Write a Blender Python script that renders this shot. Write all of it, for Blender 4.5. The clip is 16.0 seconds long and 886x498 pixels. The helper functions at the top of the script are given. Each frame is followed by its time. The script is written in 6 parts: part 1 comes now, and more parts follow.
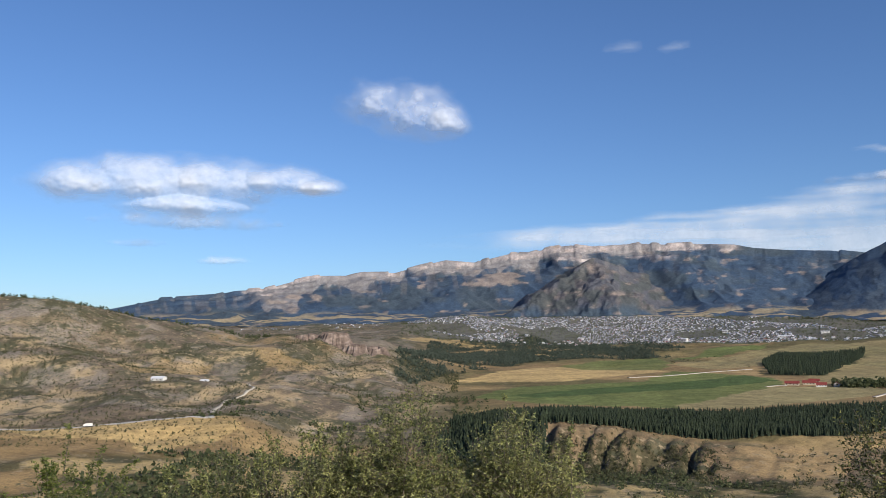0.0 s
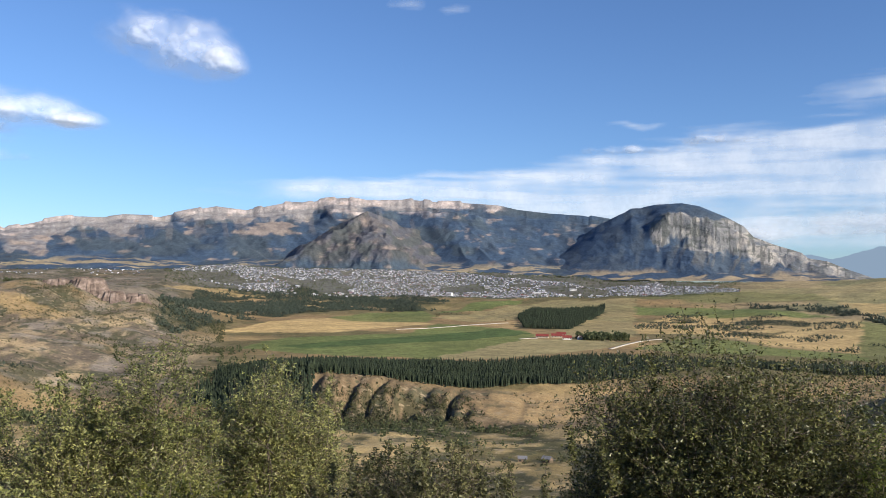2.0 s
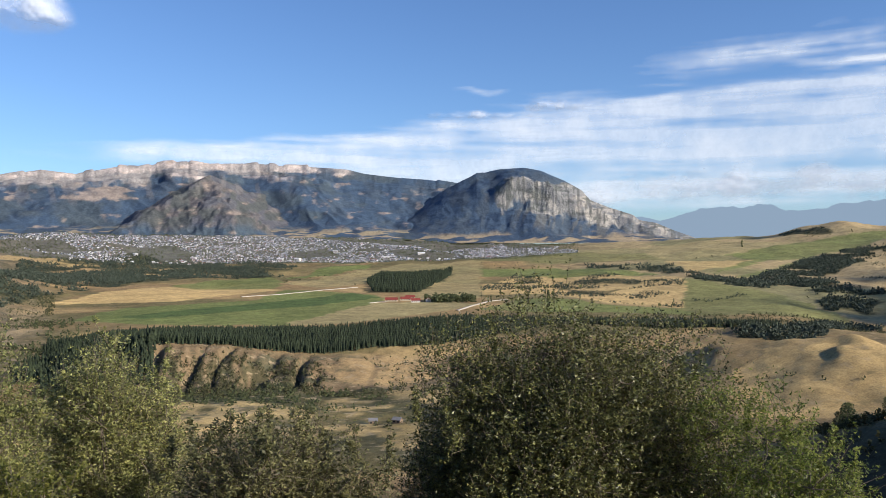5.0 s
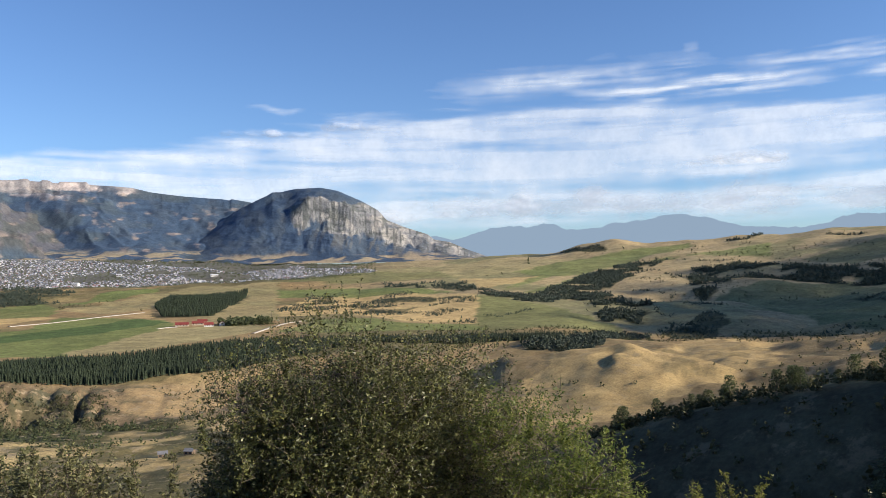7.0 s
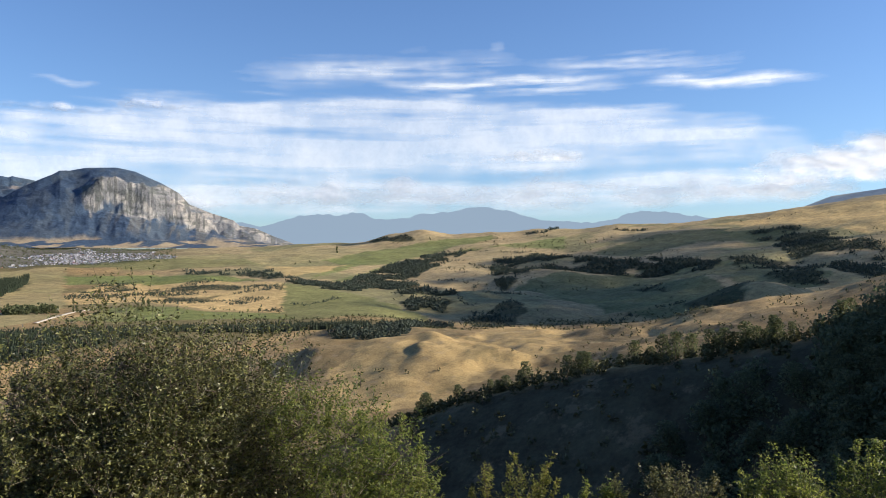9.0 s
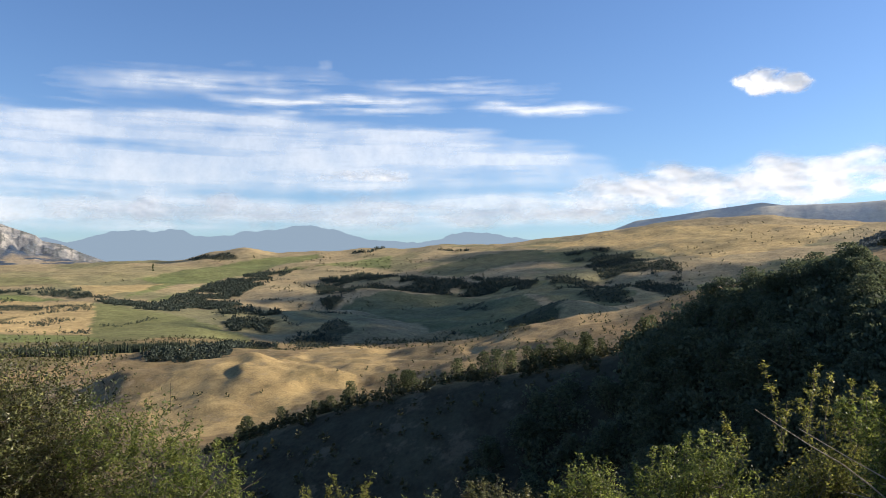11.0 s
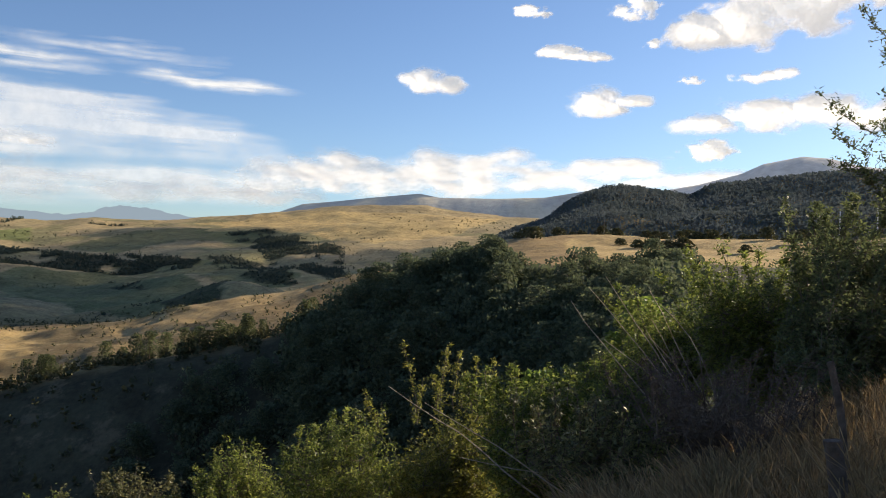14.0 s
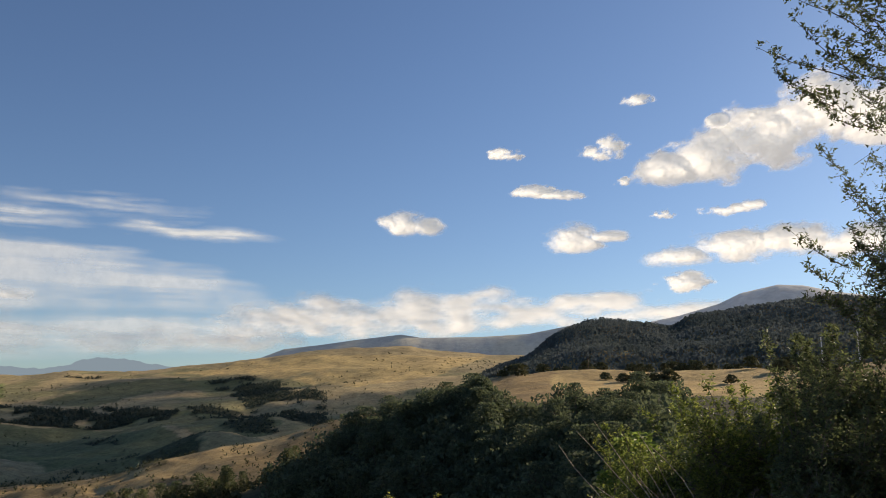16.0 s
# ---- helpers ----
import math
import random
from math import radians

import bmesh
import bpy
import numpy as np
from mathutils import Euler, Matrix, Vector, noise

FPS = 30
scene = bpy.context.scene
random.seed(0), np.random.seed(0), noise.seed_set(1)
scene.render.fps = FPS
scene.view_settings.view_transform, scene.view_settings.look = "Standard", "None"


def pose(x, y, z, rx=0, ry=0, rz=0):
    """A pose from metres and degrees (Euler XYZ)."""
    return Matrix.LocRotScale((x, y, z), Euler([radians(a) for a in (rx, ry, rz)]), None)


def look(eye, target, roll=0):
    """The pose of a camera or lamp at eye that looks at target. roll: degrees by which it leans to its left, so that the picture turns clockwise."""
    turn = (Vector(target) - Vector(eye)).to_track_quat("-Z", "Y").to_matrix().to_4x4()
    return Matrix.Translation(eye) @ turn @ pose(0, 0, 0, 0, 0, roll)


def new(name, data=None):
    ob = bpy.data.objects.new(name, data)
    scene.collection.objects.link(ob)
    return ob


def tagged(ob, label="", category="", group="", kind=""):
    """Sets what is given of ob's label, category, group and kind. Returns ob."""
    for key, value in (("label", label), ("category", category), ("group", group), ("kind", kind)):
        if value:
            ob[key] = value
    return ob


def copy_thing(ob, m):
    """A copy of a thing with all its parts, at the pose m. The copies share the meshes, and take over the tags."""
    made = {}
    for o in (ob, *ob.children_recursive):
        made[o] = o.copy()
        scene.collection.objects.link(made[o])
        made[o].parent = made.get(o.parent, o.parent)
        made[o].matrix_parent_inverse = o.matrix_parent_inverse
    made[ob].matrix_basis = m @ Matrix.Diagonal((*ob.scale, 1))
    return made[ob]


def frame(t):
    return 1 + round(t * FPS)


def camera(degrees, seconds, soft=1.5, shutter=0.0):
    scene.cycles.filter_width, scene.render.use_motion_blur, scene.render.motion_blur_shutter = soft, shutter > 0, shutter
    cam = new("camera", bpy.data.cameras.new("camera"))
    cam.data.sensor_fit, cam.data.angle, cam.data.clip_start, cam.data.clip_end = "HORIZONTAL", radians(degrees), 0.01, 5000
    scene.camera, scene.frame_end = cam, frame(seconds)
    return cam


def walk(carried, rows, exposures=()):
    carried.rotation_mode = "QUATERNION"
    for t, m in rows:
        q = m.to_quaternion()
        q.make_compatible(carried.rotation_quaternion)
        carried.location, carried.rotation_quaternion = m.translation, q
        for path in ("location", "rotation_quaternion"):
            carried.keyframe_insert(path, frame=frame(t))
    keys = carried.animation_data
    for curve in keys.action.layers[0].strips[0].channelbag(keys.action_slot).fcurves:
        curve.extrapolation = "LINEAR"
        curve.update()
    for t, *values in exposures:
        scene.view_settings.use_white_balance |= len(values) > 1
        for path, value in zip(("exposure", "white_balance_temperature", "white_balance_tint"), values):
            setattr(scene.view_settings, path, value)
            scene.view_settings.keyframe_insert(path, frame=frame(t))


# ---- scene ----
EXPOSURES = [(0, 0.04, 6300, 10), (1.5, 0.31, 6400, 10), (2.5, 0.42, 6450, 10), (3.2, 0.48, 6450, 10), (5.5, 0.41, 6500, 10), (9, 0.56, 6700, 10), (10.5, 0.53, 6750, 10), (12.5, 0.51, 6950, 10), (13.5, 0.51, 7300, 10), (14.5, 0.38, 7800, 10), (16, 0.06, 7800, 10)]
EYE = (0.0, 0.0, 1.6)


ARM = 0.35  # the camera is held before the body and swings round it


def sight(bearing, tilt, roll, rise=0.0):
    """The camera's pose: bearing clockwise from +Y, tilt upwards, roll, in degrees; rise: how far it is lifted."""
    b, mid = radians(bearing), radians(45)
    east, north = ARM * (math.sin(b) - math.sin(mid)), ARM * (math.cos(b) - math.cos(mid))
    return pose(EYE[0] + east, EYE[1] + north, EYE[2] + rise, 90 + tilt, 0, -bearing) @ pose(0, 0, 0, 0, 0, roll)


cam = camera(57.16, 16.0, soft=0.85)
walk(cam, [
    (0, sight(0.01, 6.11, -0.55)),
    (0.5, sight(6.13, 5.02, -0.34)),
    (1, sight(9.64, 4.32, -0.24)),
    (1.5, sight(12.87, 3.76, -0.20)),
    (2, sight(15.88, 2.76, 0.89)),
    (2.5, sight(17.18, 0.59, 2.12)),
    (3, sight(18.67, -0.50, 2.27)),
    (3.2, sight(19.38, -0.26, 2.08)),
    (5.3, sight(28.06, 0.46, -0.15)),
    (5.5, sight(29.21, 0.61, -0.15)),
    (6, sight(32.91, 1.04, -0.27)),
    (6.5, sight(36.91, 1.47, -0.47)),
    (7, sight(40.73, 1.60, -1.01)),
    (7.5, sight(44.32, 1.09, -1.43)),
    (8, sight(47.28, 0.47, -1.31)),
    (8.5, sight(50.77, 0.31, -0.72)),
    (9, sight(54.14, 0.68, -0.14)),
    (9.5, sight(57.17, 1.17, -0.17)),
    (10, sight(60.46, 1.47, -0.35)),
    (10.2, sight(61.76, 1.70, -0.15)),
    (12.3, sight(72.48, 0.77, -0.73)),
    (12.5, sight(73.47, 0.48, -0.79)),
    (13, sight(77.80, -0.17, -0.47)),
    (13.5, sight(84.20, -0.04, 0.18)),
    (14, sight(89.58, 1.12, 1.80)),
    (14.5, sight(93.39, 3.73, 2.04, 0.03)),
    (15, sight(95.24, 6.99, 1.27, 0.05)),
    (15.5, sight(94.55, 9.45, 0.39, 0.06)),
    (16, sight(90.75, 10.95, -0.34, 0.06)),
], exposures=EXPOSURES)

SUN_BEARING, SUN_HEIGHT = 144.0, 23.5
world = bpy.data.worlds.new("world")
scene.world = world
world.use_nodes = True
wn, wl = world.node_tree.nodes, world.node_tree.links
wn.clear()
sky = wn.new("ShaderNodeTexSky")
sky.sky_type, sky.sun_disc = "NISHITA", False
sky.sun_elevation, sky.sun_rotation = radians(SUN_HEIGHT), radians(SUN_BEARING)
sky.altitude, sky.air_density, sky.dust_density, sky.ozone_density = 400, 1.0, 0.5, 3.0
back = wn.new("ShaderNodeBackground")
back.inputs["Strength"].default_value = 0.092
wout = wn.new("ShaderNodeOutputWorld")
tint = wn.new("ShaderNodeMix")
tint.data_type, tint.blend_type = "RGBA", "MULTIPLY"
tint.inputs[0].default_value = 1.0
tint.inputs[7].default_value = (0.82, 0.99, 1.26, 1)
wl.new(sky.outputs["Color"], tint.inputs[6])
wl.new(tint.outputs[2], back.inputs["Color"])
wl.new(back.outputs["Background"], wout.inputs["Surface"])

lamp = bpy.data.lights.new("sun", "SUN")
lamp.energy, lamp.angle, lamp.color = 5.6, radians(0.5), (1.0, 0.90, 0.76)
sun = new("sun", lamp)
_a, _e = radians(SUN_BEARING), radians(SUN_HEIGHT)
sun.matrix_world = look((math.sin(_a) * math.cos(_e) * 900, math.cos(_a) * math.cos(_e) * 900, math.sin(_e) * 900), (0, 0, 0))


# ---- materials ----
def material(name, rough=0.9):
    m = bpy.data.materials.new(name)
    m.use_nodes = True
    nodes, links = m.node_tree.nodes, m.node_tree.links
    bsdf = nodes["Principled BSDF"]
    bsdf.inputs["Roughness"].default_value = rough
    bsdf.inputs["Specular IOR Level"].default_value = 0.25
    return m, nodes, links, bsdf


def noise_node(nodes, links, scale, detail=4.0, coord=None, rough=0.55):
    n = nodes.new("ShaderNodeTexNoise")
    n.inputs["Scale"].default_value, n.inputs["Detail"].default_value = scale, detail
    n.inputs["Roughness"].default_value = rough
    if coord is not None:
        links.new(coord, n.inputs["Vector"])
    return n


def ramp_node(nodes, links, fac, stops):
    n = nodes.new("ShaderNodeValToRGB")
    els = n.color_ramp.elements
    while len(els) < len(stops):
        els.new(0.5)
    for e, (p, c) in zip(els, stops):
        e.position, e.color = p, (*c, 1)
    links.new(fac, n.inputs["Fac"])
    return n


def mix_node(nodes, links, kind, fac, a, b):
    n = nodes.new("ShaderNodeMix")
    n.data_type, n.blend_type = "RGBA", kind
    for sock, v in ((n.inputs[0], fac), (n.inputs[6], a), (n.inputs[7], b)):
        if hasattr(v, "links"):
            links.new(v, sock)
        elif isinstance(v, tuple):
            sock.default_value = (*v, 1)
        else:
            sock.default_value = v
    return n.outputs[2]


def bump_node(nodes, links, bsdf, height, strength, distance):
    n = nodes.new("ShaderNodeBump")
    n.inputs["Strength"].default_value, n.inputs["Distance"].default_value = strength, distance
    links.new(height, n.inputs["Height"])
    links.new(n.outputs["Normal"], bsdf.inputs["Normal"])


def plain_material(name, colour, rough=0.85, scale=3.0, amount=0.35, bump=0.0, metal=0.0):
    """One surface colour broken up by grain at two scales."""
    m, nodes, links, bsdf = material(name, rough)
    geo = nodes.new("ShaderNodeNewGeometry")
    n1 = noise_node(nodes, links, scale, 5, geo.outputs["Position"])
    n2 = noise_node(nodes, links, scale * 9, 3, geo.outputs["Position"])
    lo = tuple(c * (1 - amount) for c in colour)
    hi = tuple(min(1, c * (1 + amount)) for c in colour)
    c1 = ramp_node(nodes, links, n1.outputs["Fac"], [(0.3, lo), (0.7, hi)]).outputs["Color"]
    c2 = ramp_node(nodes, links, n2.outputs["Fac"], [(0.3, (0.75, 0.75, 0.75)), (0.7, (1, 1, 1))]).outputs["Color"]
    links.new(mix_node(nodes, links, "MULTIPLY", 1.0, c1, c2), bsdf.inputs["Base Color"])
    bsdf.inputs["Metallic"].default_value = metal
    if bump:
        bump_node(nodes, links, bsdf, n2.outputs["Fac"], 0.5, bump)
    return m


def land_material(name, attribute, scales, bump, mottle=()):
    """Land whose cover (turf, crop, rock, soil) is stored on the mesh, with tufts, stains and grain on top."""
    m, nodes, links, bsdf = material(name, 0.95)
    bsdf.inputs["Specular IOR Level"].default_value = 0.1
    geo = nodes.new("ShaderNodeNewGeometry")
    att = nodes.new("ShaderNodeAttribute")
    att.attribute_name = attribute
    colour = att.outputs["Color"]
    for s, lo, hi in scales:
        n = noise_node(nodes, links, s, 6, geo.outputs["Position"], 0.62)
        c = ramp_node(nodes, links, n.outputs["Fac"], [(0.32, (lo, lo, lo)), (0.68, (hi, hi, hi * 0.97))]).outputs["Color"]
        colour = mix_node(nodes, links, "MULTIPLY", 1.0, colour, c)
    # tufts and low scrub, thick where the land is rough
    for s, edge, dark in mottle:
        n = noise_node(nodes, links, s, 8, geo.outputs["Position"], 0.72)
        spot = nodes.new("ShaderNodeMapRange")
        spot.inputs["From Min"].default_value, spot.inputs["From Max"].default_value = edge, edge + 0.07
        links.new(n.outputs["Fac"], spot.inputs["Value"])
        amount = nodes.new("ShaderNodeMath")
        amount.operation = "MULTIPLY"
        links.new(spot.outputs["Result"], amount.inputs[0])
        links.new(att.outputs["Alpha"], amount.inputs[1])
        colour = mix_node(nodes, links, "MIX", amount.outputs[0], colour, dark)
    links.new(colour, bsdf.inputs["Base Color"])
    n = noise_node(nodes, links, scales[-1][0], 5, geo.outputs["Position"], 0.65)
    bump_node(nodes, links, bsdf, n.outputs["Fac"], 0.6, bump)
    return m


LAND = land_material("dry_land", "cover", [(0.012, 0.82, 1.15), (0.045, 0.75, 1.18), (0.16, 0.7, 1.2), (0.9, 0.7, 1.15)], 0.6, [(0.035, 0.53, (0.085, 0.085, 0.052)), (0.11, 0.55, (0.34, 0.265, 0.165)), (0.16, 0.555, (0.075, 0.078, 0.045))])
ROCK = land_material("mountain_rock", "cover", [(0.006, 0.9, 1.08), (0.03, 0.84, 1.12), (0.12, 0.8, 1.12)], 6.0)
RINGS = []


def ring(text):
    """One line round the eye over which the ground passes: bearing, distance, height."""
    rows = np.array([[float(v) for v in w.split(",")] for w in text.split()])
    rows = np.vstack([rows - (360, 0, 0), rows, rows + (360, 0, 0)])
    RINGS.append(rows)


ring("0,1,0")
ring("-30,4.5,-0.9 50,4.5,-0.9 90,4.5,-0.3 104,4.5,-0.02 110,4.5,0.12 116,4.5,0.28 122,4.5,0.5 135,4.5,0.6 200,4.5,0.3 290,4.5,-0.2")
ring("-30,14,-4.6 0,14,-4.8 50,14,-4.9 80,14,-4.6 100,14,-2.8 110,14,-1.2 116,14,0.2 135,14,1.0 200,14,1.2 290,14,-2")
ring("-30,60,-22 30,60,-24 50,60,-27 70,60,-31 85,60,-28 95,60,-20 105,60,-8 113,60,-1.5 130,60,3 200,60,8 290,60,-8")
ring("-30,105,-42 30,115,-52 50,120,-64 60,120,-60 70,115,-54 80,108,-46 88,100,-38 94,98,-25 100,95,-13 108,95,-3 114,95,1 130,95,9 200,95,20 290,95,-12")
ring("-32,200,-59.5 -10,200,-59.5 20,200,-55.7 40,200,-50.1 50,200,-40.5 55,195,-32.4 60,190,-28.2 66,185,-22.1 72,180,-18.6 78,175,-14.9 82,170,-9.4 88,165,-1.3 94,170,2.2 100,190,3.6 110,190,3.3 120,200,4.7 135,200,15.6 220,220,32.5 300,220,-21.5")
ring("-32,300,-81.6 40,300,-81.6 55,300,-73.2 65,300,-63.8 75,300,-48.6 85,300,-22.0 92,320,11.1 95.7,330,14.6 102,330,15.4 106,330,14.3 116,320,13.3 135,320,29.6 220,350,57.0 300,330,-44.8")
ring("-32,470,-77.1 -14,480,-81.3 0,460,-87.0 30,460,-89.5 47,440,-83.9 55,440,-79.2 65,470,-68.6 75,480,-53.9 85,480,-32.0 92,440,10.8 98,450,14.2 110,450,15.7 120,450,17.3 135,450,41.0 220,450,72.9 300,450,-53.7")
ring("-32,590,-68.8 -22,600,-71.0 -14,600,-79.5 -6,620,-96.6 0,560,-93.1 8,560,-93.1 17,560,-91.1 26,570,-88.7 34,580,-83.0 42,560,-83.1 47,550,-81.6 52,540,-74.3 60,560,-66.2 68,600,-58.3 76,620,-47.2 85,620,-28.7 91,540,10.1 94,520,21.6 97,520,27.9 101,520,36.1 110,520,36.1 120,520,39.8 135,550,59.4 220,550,88.7 300,600,-61.5")
ring("-32,700,-63.3 -20,700,-64.6 -14,690,-64.8 -8,720,-86.8 -3,700,-89.3 0.7,670,-92.6 4,655,-78.8 7.5,640,-70.2 10,640,-72.5 18,650,-77.6 23.5,680,-75.3 28,700,-74.4 32,720,-71.5 37,710,-70.5 42,700,-74.4 47,720,-68.4 51.6,740,-62.5 57,740,-65.7 63,760,-60.9 68,760,-57.5 72,740,-43.7 80,720,-26.1 86,700,-8.2 91,680,12.3 93.3,680,25.3 96.8,680,42 98,680,57 99.6,680,67 102,680,71 105,680,67.5 106.3,680,61 107.8,680,72 110.6,680,74 116,680,75 125,680,68.3 135,700,87.5 220,700,125.0 300,750,-37.7")
ring("-32,850,-51.9 -14,850,-56.3 -5,850,-69.8 0,840,-71.2 8,830,-71.7 18,830,-71.7 28,860,-69.9 38,880,-70.0 48,880,-70.0 55,900,-81.9 63,950,-79.8 70,950,-73.2 80,950,-53.2 88,950,-24.9 94,950,18.2 105,950,54.7 120,950,68.0 135,950,109.8 220,950,169.1 300,950,-15.0")
ring("-32,1050,-9.4 -25,1050,-22.2 -20,1050,-35.1 -10,1050,-47.9 -3,1080,-62.6 0,1100,-70.5 25,1150,-66.7 34,1150,-62.7 43,1150,-70.8 50,1150,-65.7 58,1200,-77.1 68,1250,-70.5 78,1250,-50.8 88,1300,-21.1 95,1300,12.9 105,1300,47.0 120,1300,69.7 135,1300,126.8 220,1300,207.5 300,1300,24.3")
ring("-32,1300,67.5 -28.6,1300,62.9 -25.4,1300,54.9 -23.8,1300,47.0 -20.7,1300,33.4 -18.6,1300,26.1 -15.7,1300,17.5 -13.4,1310,8.5 -11,1310,9.6 -9,1320,5.1 -7.7,1320,9.7 -6.5,1320,-1.9 -4.2,1330,-3.0 -2.5,1380,-27.3 2,1500,-56.0 15,1550,-59.3 22,1550,-55.2 28,1550,-57.9 36,1550,-55.2 43,1500,-41.6 50,1500,-56.0 58,1600,-59.9 66,1700,-45.9 75,1700,-22.1 85,1700,1.6 95,1700,25.3 105,1700,61.0 120,1700,90.7 135,1700,120.5 220,1700,180.3 300,1600,85.5")
ring("-32,1700,31.3 -15,1800,-17.3 -6,1900,-34.9 0,2000,-43.8 15,1950,-52.9 25,1950,-46.1 35,2000,-40.3 45,2100,-20.4 55,2100,-16.7 65,2200,9.3 75,2200,36.2 85,2200,66.9 95,2200,82.3 105,2200,93.8 120,2200,116.9 135,2200,155.4 220,2200,194.1 300,2200,78.4")
ring("-32,2500,6.0 -13,2500,10.3 -3,2500,16.9 0,2500,-7.1 8,2500,-29.8 15,2500,-28.1 22,2500,-24.6 30,2500,-11.5 36,2550,1.6 45,2600,24.3 55,2600,42.4 65,2600,69.7 75,2600,101.5 82,2600,128.8 90,2600,142.4 100,2600,137.9 120,2600,137.9 135,2600,160.6 220,2600,183.4 300,2600,69.7")
ring("-32,3050,38.9 -13,3050,41.5 -2.6,3050,54.8 0.6,3050,70.8 8.5,3050,62.8 16,3050,62.8 22,3050,57.5 29,3050,38.9 36,3050,38.9 44,3000,54.0 48.6,2950,60.8 50.2,2950,91.7 52.8,2920,108.7 54.8,2950,89.2 56.8,2950,96.9 60,2950,99.5 60.5,2950,109.8 64,2950,112.3 65.8,2950,125.2 66.3,2950,133.0 67,2950,125.2 70.3,2950,122.7 74,2950,145.9 77.3,2950,166.5 79,2950,179.4 82,2950,200.1 85,2950,207.9 88,2950,213.1 93,2950,187.2 100,2950,166.5 120,2950,166.5 135,3000,185.1 220,3000,211.4 300,3000,64.4")
ring("-32,3400,19.4 40,3400,19.4 50,3400,49.1 65,3400,72.8 80,3400,150.0 100,3400,150.0 135,3400,179.8 220,3400,179.8 300,3400,49.1")
ring("-32,4880,-15.4 60,4880,-15.4 100,4880,86.8 220,4880,86.8 300,4880,1.6")


def lattice(ix, iy, seed):
    h = (ix * 374761393 + iy * 668265263 + seed * 1442695041) & 0xFFFFFFFF
    h = ((h ^ (h >> 13)) * 1274126177) & 0xFFFFFFFF
    return ((h ^ (h >> 16)) & 0xFFFF) / 32767.5 - 1.0


def grain(x, y, seed=0):
    """Smooth value noise, -1 to 1."""
    fx, fy = np.floor(x), np.floor(y)
    ix, iy = fx.astype(np.int64), fy.astype(np.int64)
    u, v = x - fx, y - fy
    u, v = u * u * (3 - 2 * u), v * v * (3 - 2 * v)
    a, b = lattice(ix, iy, seed), lattice(ix + 1, iy, seed)
    c, d = lattice(ix, iy + 1, seed), lattice(ix + 1, iy + 1, seed)
    return a + (b - a) * u + (c - a) * v + (a - b - c + d) * u * v


def fbm(x, y, octaves=5, seed=0, gain=0.5):
    x, y = np.asarray(x, float), np.asarray(y, float)
    total, amp = 0.0, 1.0
    for n in range(octaves):
        total = total + amp * grain(x * 2 ** n + 17.3 * n, y * 2 ** n - 9.1 * n, seed + n)
        amp *= gain
    return total


def ramp(x, a, b):
    s = np.clip((np.asarray(x, float) - a) / (b - a), 0, 1)
    return s * s * (3 - 2 * s)


def base_height(az, r):
    """Height of the land at a bearing (degrees) and a distance, without fine relief."""
    az, r = np.asarray(az, float), np.asarray(r, float)
    wide = 0.35 + 2.4 * (1 - ramp(r, 250, 600))
    return sum(w * ring_height(az + k * wide, r) for k, w in ((-1.5, 0.15), (-0.6, 0.22), (0, 0.26), (0.6, 0.22), (1.5, 0.15)))


def ring_height(az, r):
    rr = np.stack([np.interp(az, q[:, 0], q[:, 1]) for q in RINGS])
    zz = np.stack([np.interp(az, q[:, 0], q[:, 2]) for q in RINGS])
    out = np.array(np.broadcast_to(zz[0], r.shape), float)
    for k in range(len(RINGS) - 1):
        s = np.clip((r - rr[k]) / (rr[k + 1] - rr[k]), 0, 1)
        s = 0.45 * s + 0.55 * s * s * (3 - 2 * s)
        out = np.where(r >= rr[k], zz[k] + (zz[k + 1] - zz[k]) * s, out)
    return out


